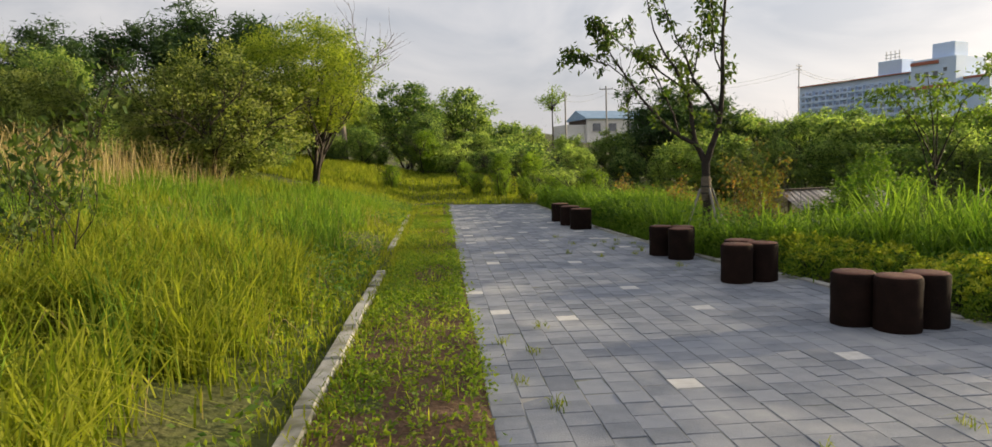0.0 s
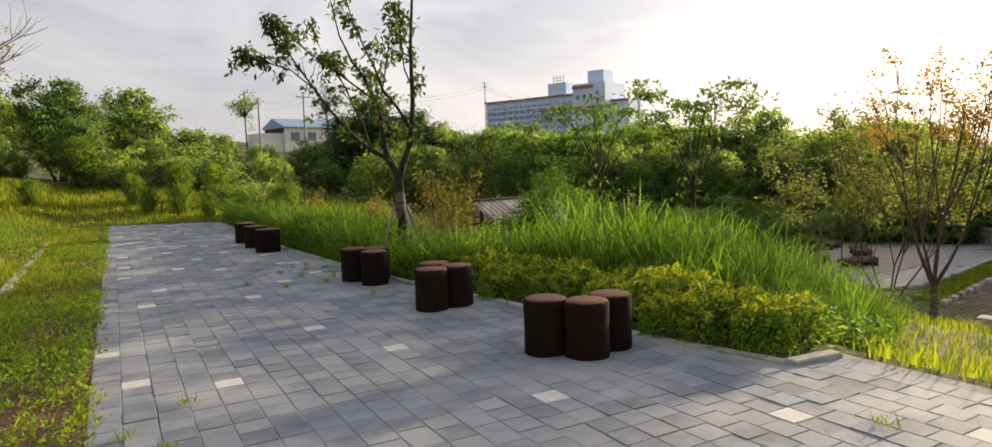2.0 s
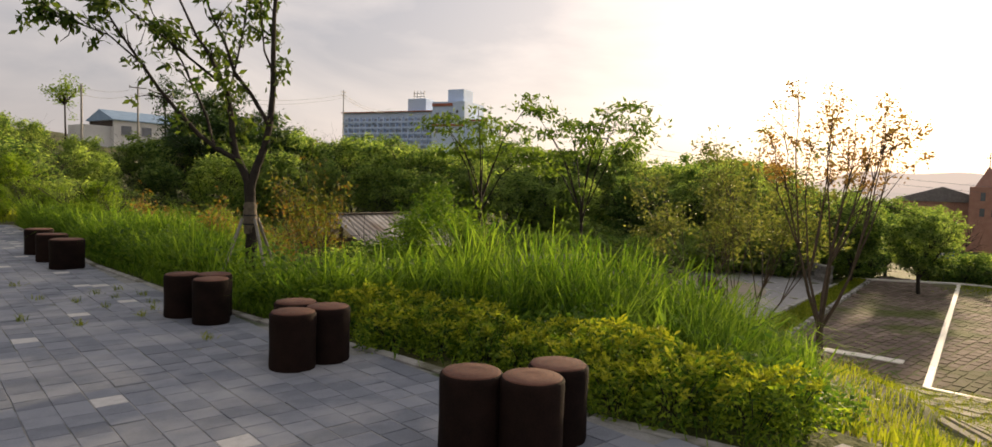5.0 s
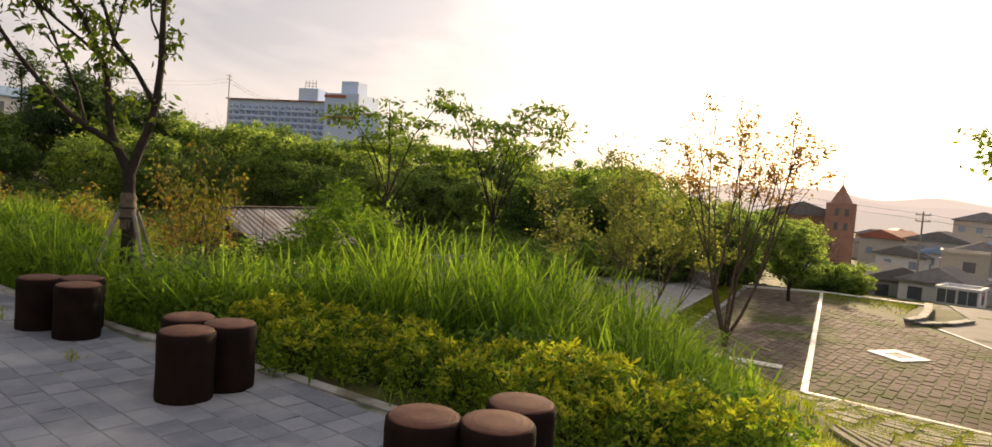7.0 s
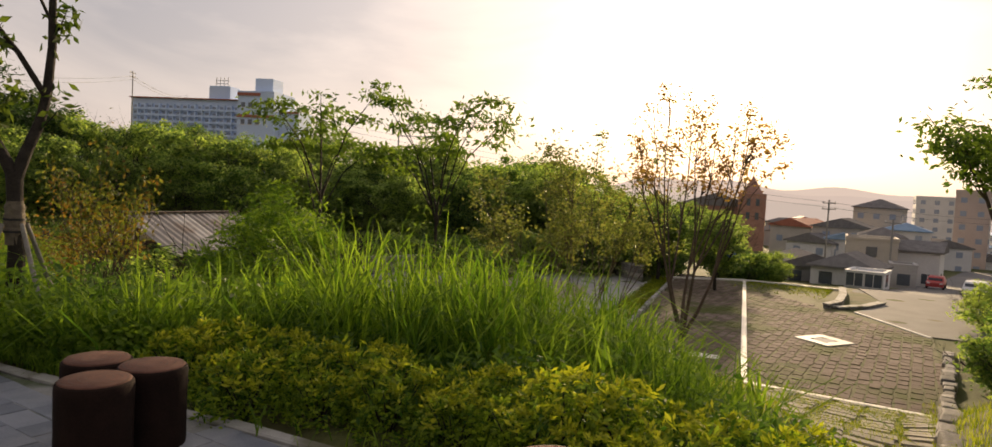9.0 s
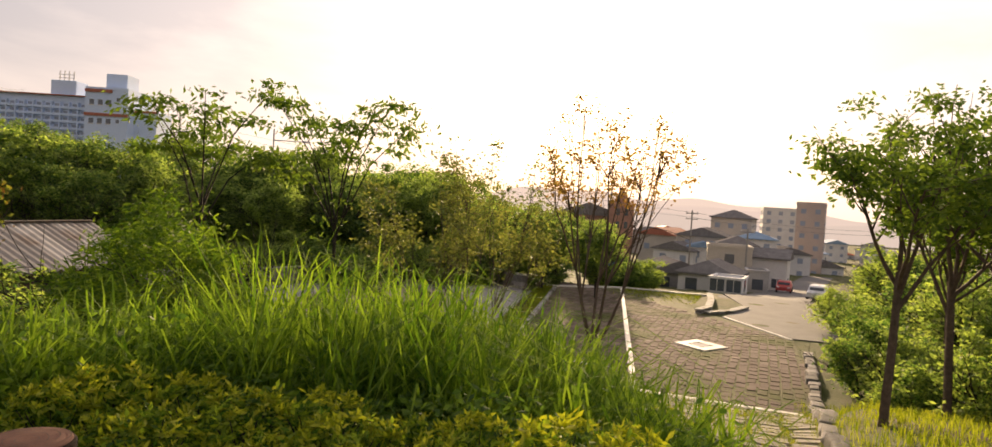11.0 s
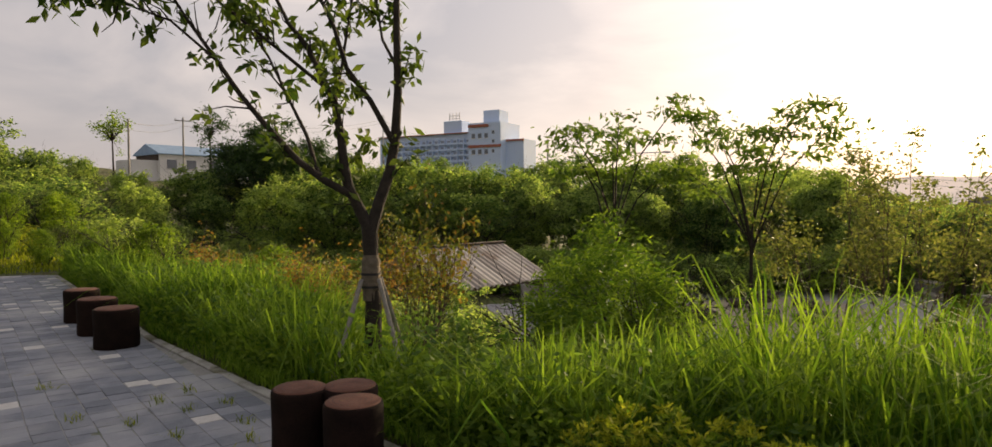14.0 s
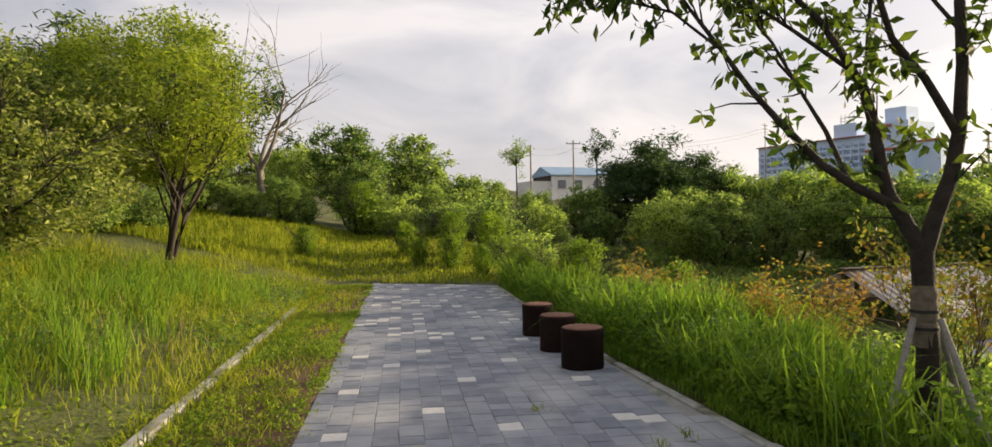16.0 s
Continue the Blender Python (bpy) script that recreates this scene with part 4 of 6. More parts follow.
def plant_grass():
    rng = np.random.default_rng(50)
    bed = lambda x, y: (x > pave_right(y) + np.interp(y, [2.5, 4, 7.6, 8.2], [0.9, 1.75, 1.35, 0.28])) & (x < 11.5) & (y > 3.5 + 0.42 * (x - 5.0)) & (y < 25 - 0.6 * np.clip(x - 5, 0, 20))
    seeds = points_in(rng, 3000, 3.2, 15, 1.0, 25, bed)
    pick = rng.choice(len(seeds), 84000)
    vigour = rng.uniform(0.62, 1.22, len(seeds))[pick]
    tall = seeds[pick] + np.concatenate([rng.normal(0, 0.12, (84000, 2)), np.zeros((84000, 1))], 1)
    tall[:, 2] = land(tall[:, 0], tall[:, 1]) - 0.02
    inside = bed(tall[:, 0], tall[:, 1])
    tall, vigour = tall[inside], vigour[inside]
    h = 0.72 + 0.46 * smooth(-0.6, 0.7, np.sin(tall[:, 0] * 0.9 + 1.0) + np.cos(tall[:, 1] * 0.75 + tall[:, 0] * 0.3)) * smooth(0.3, 1.6, tall[:, 0] - pave_right(tall[:, 1]))
    az = np.degrees(np.arctan2(tall[:, 0] - 1.2, tall[:, 1] - 5.5))
    h = h * vigour * (1 - 0.72 * np.exp(-((az - 38) / 7) ** 2) * smooth(8.4, 9.6, tall[:, 1])) * (1 - 0.6 * smooth(6.5, 10.5, tall[:, 0]))
    h = h * np.interp(tall[:, 1], [4.0, 5.6, 7.4], [0.5, 0.8, 1.0])
    tagged(new("tall_grass", blade_mesh("tall_grass", tall, h, 0.016, M_TALL, rng, 0.66)), "tall bright green grass arching over the bank", "grass", kind="stuff")
    low = points_in(rng, 60000, 3.2, 13, 0.5, 24, bed)
    c = low[:, :3] + np.stack([np.zeros(len(low)), np.zeros(len(low)), rng.uniform(0.02, 0.40, len(low)) * (1 + 0.7 * smooth(2.6, 1.6, low[:, 0] - pave_right(low[:, 1])))], 1)
    tagged(new("bank_herbs", leaf_mesh("bank_herbs", c, 0.085, M_HERB, rng, -0.1, 0.5)), "low broad-leaved herbs growing among the tall grass", "plants", kind="stuff")
    slope = lambda x, y: (x > np.where(y < 3.3, 5.15, pave_right(y) + 1.2)) & (y < 26) & ~((x > 11.3) & (y > 2.9) & (y < 4.3 + (x - 11.5) * 0.42)) & (x < 40)
    band = lambda x, y: (x > pave_right(np.maximum(y, 3.5)) + 0.95) & (x < pave_right(np.maximum(y, 3.5)) + 2.3) & (y > 3.7) & (y < 9.2)
    hb = points_in(rng, 26000, 4, 7, 3.6, 9.3, band)
    hb[:, 2] += rng.uniform(0.05, 0.9, len(hb)) ** 1.2 * (0.42 + 0.12 * np.sin(hb[:, 1] * 3.1) * np.sin(hb[:, 0] * 4.3 + 1))
    tagged(new("dark_herbs", leaf_mesh("dark_herbs", hb, 0.075, M_HERB, rng, -0.1, 0.45)), "dark green leafy herbs between hedge and tall grass", "plants", kind="stuff")
    rg = points_in(rng, 15000, 11.3, 23, 2.9, 9, lambda x, y: y < 4.2 + (x - 11.5) * 0.42)
    tagged(new("ramp_grass", blade_mesh("ramp_grass", rg, 0.11, 0.012, M_MEADOW, rng, 0.8)), "short grass in the joints of the ramp", "grass", kind="stuff")
    s = points_in(rng, 60000, 5, 24, -8, 16, lambda x, y: slope(x, y) & (x < 24))
    tagged(new("bank_grass", blade_mesh("bank_grass", s, 0.22, 0.014, M_MEADOW, rng, 0.5)), "short yellow-green grass on the sloping bank", "grass", kind="stuff")
    field = lambda x, y: (x < -1.32 - 0.15 * rng.uniform(0, 1, len(x))) & (x > -16)
    m = points_in(rng, 150000, -16, -1.2, -1.5, 28, lambda x, y: field(x, y) & (np.sin(x * 2.1 + y * 0.7) + np.sin(y * 1.3 - x) + rng.normal(0, 0.8, len(x)) > -0.5) & (rng.uniform(0, 1, len(x)) < np.interp(-x, [1, 6, 16], [1, 0.7, 0.25]) * np.interp(y, [6, 14, 28], [1, 0.7, 0.4])))
    hm = 0.19 + 0.34 * smooth(1.5, 3.6, -m[:, 0]) * (0.55 + 0.55 * np.sin(m[:, 0] * 1.9 + m[:, 1] * 1.1) * np.sin(m[:, 1] * 1.4 - m[:, 0] * 0.7))
    tagged(new("meadow_grass", blade_mesh("meadow_grass", m, hm, 0.013, M_MEADOW, rng, 0.55)), "rough sunlit meadow grass", "grass", kind="stuff")
    ts = points_in(rng, 420, -9, -2.0, 0, 22, lambda x, y: x < 0)
    t = clumped(rng, ts, 15000, 0.11)
    tagged(new("meadow_tufts", blade_mesh("meadow_tufts", t, 0.58, 0.013, M_TALL, rng, 0.5)), "taller green tufts in the meadow", "grass", kind="stuff")
    far = points_in(rng, 56000, -14, 10, 25, 42, lambda x, y: y > pave_end(x) + 0.2)
    tagged(new("far_grass", blade_mesh("far_grass", far, 0.14 + 0.10 * smooth(26, 32, far[:, 1]) + 0.15 * smooth(-1, -4, far[:, 0]), 0.026, M_MEADOW, rng, 0.5)), "long grass beyond the end of the paving", "grass", kind="stuff")
    fr = np.stack([np.zeros(9000), rng.uniform(3.4, 24, 9000), np.zeros(9000)], 1)
    fr[:, 0] = pave_right(fr[:, 1]) + np.abs(rng.normal(0.10, 0.09, 9000)) + 0.12 * smooth(7.5, 8.5, fr[:, 1])
    fr = fr[((rng.uniform(0, 1, 9000) < 0.3) | (np.sin(fr[:, 1] * 2.3) > 0.2)) & ((fr[:, 1] > 7.6) | (rng.uniform(0, 1, 9000) < 0.06))]
    tagged(new("kerb_fringe", blade_mesh("kerb_fringe", fr, 0.17, 0.010, M_TALL, rng, 0.7)), "grass spilling over the kerb of the bed", "grass", kind="stuff")
    fr_e = np.stack([-0.1 + rng.normal(-0.03, 0.05, 9000), rng.uniform(-2, 25, 9000), np.full(9000, 0.0)], 1)
    fr_e = fr_e[np.sin(fr_e[:, 1] * 3.7) + np.sin(fr_e[:, 1] * 1.3 + 2) + rng.normal(0, 0.7, 9000) > 0.0]
    fr_e[:, 2] = 0.004 + rng.uniform(0, 0.035, len(fr_e))
    tagged(new("edge_weeds", leaf_mesh("edge_weeds", fr_e, 0.04, M_SUNHERB, rng, -0.2, 0.5)), "small leafy weeds creeping over the paving's edge", "weeds", kind="stuff")
    fl = np.stack([-1.22 + rng.choice([-1, 1], 7000) * np.abs(rng.normal(0.11, 0.05, 7000)), rng.uniform(-2, 25, 7000) * 1.0, np.zeros(7000)], 1)
    fl[:, 0] -= np.interp(fl[:, 1], [8, 20], [0, 0.12])
    tagged(new("meadow_fringe", blade_mesh("meadow_fringe", fl[rng.uniform(0, 1, 7000) < np.interp(fl[:, 1], [0, 8.4, 9, 25], [0.3, 0.4, 0.9, 0.8])], 0.12, 0.010, M_MEADOW, rng, 0.8)), "short grass creeping over the meadow kerb", "grass", kind="stuff")
    nt = clumped(rng, points_in(rng, 150, -5.0, -1.9, 0.4, 7.5, lambda x, y: x < 0), 11000, 0.11)
    tagged(new("near_tussocks", blade_mesh("near_tussocks", nt, 0.60, 0.012, M_MEADOW, rng, 0.7)), "long arching tussocks at the meadow's near side", "grass", kind="stuff")
    st = clumped(rng, points_in(rng, 260, -8, -1.5, 0.5, 18, lambda x, y: x < 0), 1500, 0.16)
    tagged(new("straw_blades", blade_mesh("straw_blades", st, 0.38, 0.006, M_DRY, rng, 0.7)), "dry straw-coloured blades among the meadow grass", "grass", kind="stuff")
    ds = points_in(rng, 60, -10, -6.5, 10, 20, lambda x, y: x < 0)
    d = clumped(rng, ds, 1200, 0.25)
    tagged(new("dry_reeds", blade_mesh("dry_reeds", d, 1.3, 0.012, M_DRY, rng, 0.3)), "pale dry reed stalks behind the meadow", "reeds", kind="stuff")
    herb = points_in(rng, 34000, -9, -1.3, 0, 22, lambda x, y: (np.sin(x * 1.3 + y * 0.5) + np.sin(y * 0.9) > 0.1))
    herb[:, 2] += rng.uniform(0.02, 0.3, len(herb))
    tagged(new("meadow_herbs", leaf_mesh("meadow_herbs", herb, 0.07, M_HERB, rng, -0.1, 0.5)), "low green herbs between the meadow grasses", "plants", kind="stuff")
    sh = points_in(rng, 80000, -9, -1.34, -1, 24, lambda x, y: np.sin(x * 1.7 + y * 0.45 + 2) + np.sin(y * 1.1 - x * 0.6) + rng.normal(0, 0.35, len(x)) > -0.1)
    sh[:, 2] += rng.uniform(0.02, 1.0, len(sh)) * (0.20 + 0.28 * smooth(1.5, 3.0, -sh[:, 0]) * (0.6 + 0.4 * np.sin(sh[:, 0] * 2.3 + sh[:, 1] * 1.9)))
    tagged(new("sunlit_herbs", leaf_mesh("sunlit_herbs", sh, 0.056, M_SUNHERB, rng, -0.1, 0.5)), "patches of meadow herbs coloured a sunlit yellow-green", "plants", kind="stuff")
    kh = np.stack([np.zeros(26000), rng.uniform(8.0, 21, 26000), np.zeros(26000)], 1)
    kh[:, 0] = pave_right(kh[:, 1]) + 0.20 + 0.65 * rng.uniform(0, 1, 26000)
    kh = kh[np.sin(kh[:, 1] * 2.3) + np.sin(kh[:, 1] * 0.9 + 1) + rng.normal(0, 0.4, 26000) > -0.5]
    kh[:, 2] = land(kh[:, 0], kh[:, 1]) + rng.uniform(0.02, 0.42, len(kh)) * smooth(0.0, 0.35, kh[:, 0] - pave_right(kh[:, 1]))
    tagged(new("kerb_herbs", leaf_mesh("kerb_herbs", kh, 0.075, M_BUSH, rng, -0.1, 0.5)), "leafy green herbs pushing over the kerb", "plants", kind="stuff")
    strip = points_in(rng, 9000, -1.1, -0.12, -2, 25, lambda x, y: rng.uniform(0, 1, len(x)) < 0.25 + 0.75 * smooth(0.3, 0.5, np.abs(x + 0.6)) + 0.6 * smooth(9, 13, y))
    strip[:, 2] += 0.01
    tagged(new("strip_weeds", blade_mesh("strip_weeds", strip, 0.12, 0.012, M_MEADOW, rng, 0.8)), "small weeds along the bare soil strip", "weeds", kind="stuff")
    creep = points_in(rng, 60000, -1.1, -0.14, -2, 25, lambda x, y: np.sin(x * 5 + 1) + np.sin(y * 2.1) + np.sin(y * 0.7 + 2) + rng.normal(0, 0.45, len(x)) > 0.1)
    seedling = points_in(rng, 1500, -1.1, -0.14, -2, 14, lambda x, y: x < 0)
    seedling = clumped(rng, seedling, 16000, 0.028)
    seedling[:, 2] = 0.015 + rng.uniform(0, 0.05, len(seedling))
    tagged(new("seedlings", leaf_mesh("seedlings", seedling, 0.038, M_SUNHERB, rng, -0.3, 0.5)), "green seedlings dotted over the bare soil", "weeds", kind="stuff")
    creep[:, 2] = 0.02 + rng.uniform(0, 0.04, len(creep))
    tagged(new("creeping_weeds", leaf_mesh("creeping_weeds", creep, 0.034, M_BRIGHT, rng, -0.3, 0.6)), "flat creeping weeds on the soil strip", "weeds", kind="stuff")


plant_grass()


# ---------------------------------------------------------------- log stools
def stool_meshes():
    def lathe(profile, seg=28):
        bm = bmesh.new()
        rings = [[bm.verts.new((r * math.cos(2 * math.pi * i / seg), r * math.sin(2 * math.pi * i / seg), z)) for i in range(seg)] for r, z in profile]
        for a, b in zip(rings, rings[1:]):
            for i in range(seg):
                bm.faces.new((a[i], a[(i + 1) % seg], b[(i + 1) % seg], b[i])).smooth = True
        bm.faces.new(rings[-1])
        return bm
    side = lathe([(0.186, -0.02), (0.193, 0.02), (0.190, 0.2), (0.194, 0.4), (0.192, 0.436), (0.186, 0.446), (0.180, 0.449)])
    top = lathe([(0.178, 0.446), (0.178, 0.452), (0.172, 0.456), (0.06, 0.458)])
    rings = []
    for r in (0.045, 0.085, 0.125, 0.16):
        bm = bmesh.new()
        n, wob = 28, lambda a: 1 + 0.05 * math.sin(3 * a + r * 40)
        ins = [bm.verts.new(((r - 0.002) * wob(2 * math.pi * i / n) * math.cos(2 * math.pi * i / n), (r - 0.002) * wob(2 * math.pi * i / n) * math.sin(2 * math.pi * i / n), 0.4605)) for i in range(n)]
        out = [bm.verts.new(((r + 0.002) * wob(2 * math.pi * i / n) * math.cos(2 * math.pi * i / n), (r + 0.002) * wob(2 * math.pi * i / n) * math.sin(2 * math.pi * i / n), 0.4605)) for i in range(n)]
        for i in range(n):
            bm.faces.new((ins[i], out[i], out[(i + 1) % n], ins[(i + 1) % n]))
        rings.append(bm)
    return side, top, rings


def place_stools():
    side, top, rings = stool_meshes()
    ob = thing("log_stool", "dark brown round log stool on the paving", "stool", "log stools along the paving")
    part("body", side, M_STOOL, ob)
    seat = part("seat", top, M_STOOLTOP, ob, "worn reddish-brown cut top")
    for ring in rings:
        part("growth_ring", ring, M_RING, seat)
    spots = [(3.19, 4.72), (3.40, 4.44), (3.72, 4.54), (3.12, 6.87), (3.46, 6.93), (3.33, 7.26), (3.05, 9.40), (3.18, 8.90), (3.33, 9.24), (2.76, 14.05), (2.72, 15.1), (2.70, 16.3)]
    for i, (x, y) in enumerate(spots):
        wide = 1.26 - 0.04 * (i % 3) if i > 8 else 0.95
        m = pose(x, y, 0, 0, 0, 47 * i) @ Matrix.Diagonal((wide, wide, 1, 1))
        if i == 0:
            ob.matrix_basis = m
        else:
            copy_thing(ob, m @ Matrix.Diagonal((1 / 0.95, 1 / 0.95, 1, 1)))


place_stools()


# ---------------------------------------------------------------- kerbs and soil strip
def kerb_line(pts, name, label, group, w=0.12, top=0.05, length=0.98):
    """A row of separate kerb stones along a polyline."""
    rng = random.Random(len(pts))
    p = [Vector((*q, 0)) for q in pts]
    bm = bevelled(boxes((0, -w / 2, -0.2, length, w / 2, top)), 0.012)
    me = bpy.data.meshes.new("kerb_stone")
    bm.to_mesh(me)
    bm.free()
    me.materials.append(M_KERB)
    for a, b in zip(p, p[1:]):
        d, run = (b - a).normalized(), (b - a).length
        k = max(1, round(run))
        for i in range(k):
            q = a + d * (i * run / k)
            ob = tagged(new(name, me), label, "kerb", group)
            ob.matrix_basis = pose(q.x + rng.uniform(-0.008, 0.008), q.y, rng.uniform(-0.009, 0.006), 0, rng.uniform(-0.6, 0.6), math.degrees(math.atan2(d.y, d.x))) @ Matrix.Diagonal((run / k * 0.995, 1, 1, 1))


kerb_line([(-1.20, -2), (-1.20, 8.4), (-1.21, 8.5)], "kerb_stone", "pale granite kerb stone sunk at the meadow's edge", "meadow kerb", 0.13, 0.06)
kerb_line([(-1.27, 11.2), (-1.36, 20.2)], "kerb_stone", "pale granite kerb stone half hidden by grass", "meadow kerb", 0.13, 0.05)
kerb_line([(float(pave_right(y)) + 0.07, y) for y in (3.4, 4.7, 6.9, 8.7, 11.2, 14.2, 24.0)], "kerb_stone", "granite kerb stone between paving and planted bed", "bed kerb", 0.10, 0.014)
kerb_line([(4.46, 3.36), (4.95, 3.30)], "kerb_stone", "pale granite kerb stone at the corner of the bed", "bed kerb", 0.12, 0.03)

strip = sheet("soil_strip", np.linspace(-1.13, -0.10, 8), np.linspace(-4, 25.6, 90), M_SOIL, lambda x, y: 0.004 + 0.014 * np.sin(x * 9) * np.sin(y * 2.3) + 0.01 * np.sin(y * 7))
tagged(new("soil_strip", strip), "strip of bare brown soil beside the paving", "soil", kind="structure")


# ---------------------------------------------------------------- lower court, plaza and shelter
LOW = -3.93


def stone_field(name, label, cat, x0, x1, y0, y1, dx, dy, mat, keep, zf, gap=0.04, seed=3, rough=0.25, high=0.03, row_shift=0.5, single="", parent=None):
    """Set stones in rows that follow the ground; the first 300 stand as parts of their own where a single name is given."""
    rng = np.random.default_rng(seed)
    spots = []
    for j, y in enumerate(np.arange(y0, y1, dy)):
        for x in np.arange(x0 + (j % 2) * dx * row_shift, x1, dx):
            cx, cy = x + rng.normal(0, dx * 0.05), y + rng.normal(0, dy * 0.05)
            if keep(cx, cy):
                spots.append((cx, cy))
    spots.sort()
    faces = ((4, 5, 6, 7), (0, 1, 5, 4), (1, 2, 6, 5), (2, 3, 7, 6), (3, 0, 4, 7))
    co, quads = [], []
    for n, (cx, cy) in enumerate(spots):
        hx, hy = dx / 2 * rng.uniform(1 - rough, 1) - gap / 2, dy / 2 * rng.uniform(1 - rough, 1) - gap / 2
        lift, own = rng.normal(0, 0.005), []
        for s, zz in ((0, -0.08), (0.02, high)):
            for sx, sy in ((-1, -1), (1, -1), (1, 1), (-1, 1)):
                px, py = cx + sx * (hx - s) + rng.normal(0, 0.012), cy + sy * (hy - s) + rng.normal(0, 0.012)
                own.append((px, py, float(zf(px, py)) + zz + lift))
        if single and n < 300:
            c = np.array([cx, cy, float(zf(cx, cy))])
            ob = part(single, quads_mesh(single, np.array(own) - c, faces, mat), None, parent)
            ob.matrix_basis = Matrix.Translation(c)
            continue
        k = len(co)
        co += own
        quads += [tuple(k + i for i in f) for f in faces]
    if co:
        ob = new(name, quads_mesh(name, np.array(co), quads, mat))
        ob.parent = parent
        return tagged(ob, label, "" if parent else cat, kind="stuff")


def lot_keep(x, y):
    return 22.6 < x < 50.8 and (2.2 + 0.02 * (x - 22) < y < 7.6 + (x - 23) * 0.215 + 4.6) and not (x > 41 and y < 7.2) and not (x > 36.5 and y < 3.0 + (x - 36.5) * 0.9)


def pour(name, pts, z, mat, label, cat, kind="structure"):
    bm = bmesh.new()
    lo = [bm.verts.new((x, y, z - 0.3)) for x, y in pts]
    hi = [bm.verts.new((x, y, z)) for x, y in pts]
    bm.faces.new(hi)
    for i in range(len(pts)):
        bm.faces.new((lo[i], lo[(i + 1) % len(pts)], hi[(i + 1) % len(pts)], hi[i]))
    bmesh.ops.recalc_face_normals(bm, faces=bm.faces)
    return tagged(part(name, bm, mat), label, cat, kind=kind)


def strip_box(name, a, b, w, z0, z1, mat, label, cat):
    a, b = Vector(a), Vector(b)
    d = b - a
    bm = bevelled(boxes((0, -w / 2, z0, d.length, w / 2, z1)), min(0.02, w * 0.2))
    ob = part(name, bm, mat)
    ob.matrix_basis = pose(a.x, a.y, 0, 0, 0, math.degrees(math.atan2(d.y, d.x)))
    return tagged(ob, label, cat)


court = pour("court", [(22.5, 2.2), (36.5, 2.5), (41.6, 6.4), (50.9, 7.2), (50.6, 13.4), (47, 18.0), (43, 16.4), (22.5, 12.2)], LOW + 0.004, M_MOSS, "lower court of brown stone setts with mossy joints", "paving")
stone_field("court_setts", "brown stone setts of the lower court with mossy joints", "paving", 22.6, 51, 2, 19, 0.62, 0.36, M_COBBLE, lot_keep, lambda x, y: LOW, 0.02, rough=0.08, high=0.022, single="sett", parent=court)
stone_field("ramp_stones", "long pale stones set in grass on the ramp", "paving", 11.5, 22.6, 3.0, 10.0, 0.52, 0.82, M_RAMP, lambda x, y: y < 3.9 + (x - 11.5) * 0.42, lambda x, y: float(land(x, y)) + 0.01, 0.06, 8, 0.28, 0.03, single="ramp_stone", parent=tagged(new("ramp"), "ramp of long pale stones set in grass", "paving", kind="structure"))


def edging():
    rng = random.Random(5)
    bm = bevelled(boxes((-0.27, -0.17, -0.25, 0.27, 0.17, 0.16)), 0.05, 2)
    me = bpy.data.meshes.new("edging_stone")
    bm.to_mesh(me)
    bm.free()
    me.materials.append(M_STONE)
    x = 12.0
    while x < 33:
        y = 2.75 - (x - 12) * 0.035 + rng.uniform(-0.05, 0.05)
        ob = tagged(new("edging_stone", me), "rough grey stone edging the ramp and court", "stone", "stone edging of the ramp")
        ob.matrix_basis = pose(x, y, float(land(x, y)) + rng.uniform(-0.02, 0.05), rng.uniform(-4, 4), rng.uniform(-4, 4), rng.uniform(-9, 9)) @ Matrix.Diagonal((rng.uniform(0.8, 1.15), rng.uniform(0.8, 1.2), rng.uniform(0.8, 1.2), 1))
        x += rng.uniform(0.52, 0.66)


edging()
strip_box("white_line", (22.6, 7.55), (50.6, 13.5), 0.22, LOW, LOW + 0.045, M_LINE, "long white stone line across the lower court", "line")
strip_box("white_line", (50.6, 13.5), (51.2, 7.3), 0.22, LOW, LOW + 0.12, M_LINE, "white kerb line at the end of the court", "line")
strip_box("white_line", (50.6, 13.5), (46.5, 18.5), 0.22, LOW, LOW + 0.12, M_LINE, "white kerb line at the end of the court", "line")
strip_box("white_line", (41.4, 5.9), (36.2, 2.6), 0.18, LOW, LOW + 0.05, M_LINE, "white line at the court's entrance", "line")
strip_box("white_line", (22.6, 7.55), (22.7, 2.7), 0.22, LOW, LOW + 0.05, M_LINE, "white stone line at the foot of the ramp", "line")


strip_box("white_slab", (25.3, 8.95), (24.85, 11.4), 0.55, LOW, LOW + 0.05, M_LINE, "worn white painted slab at the court's near edge", "line")


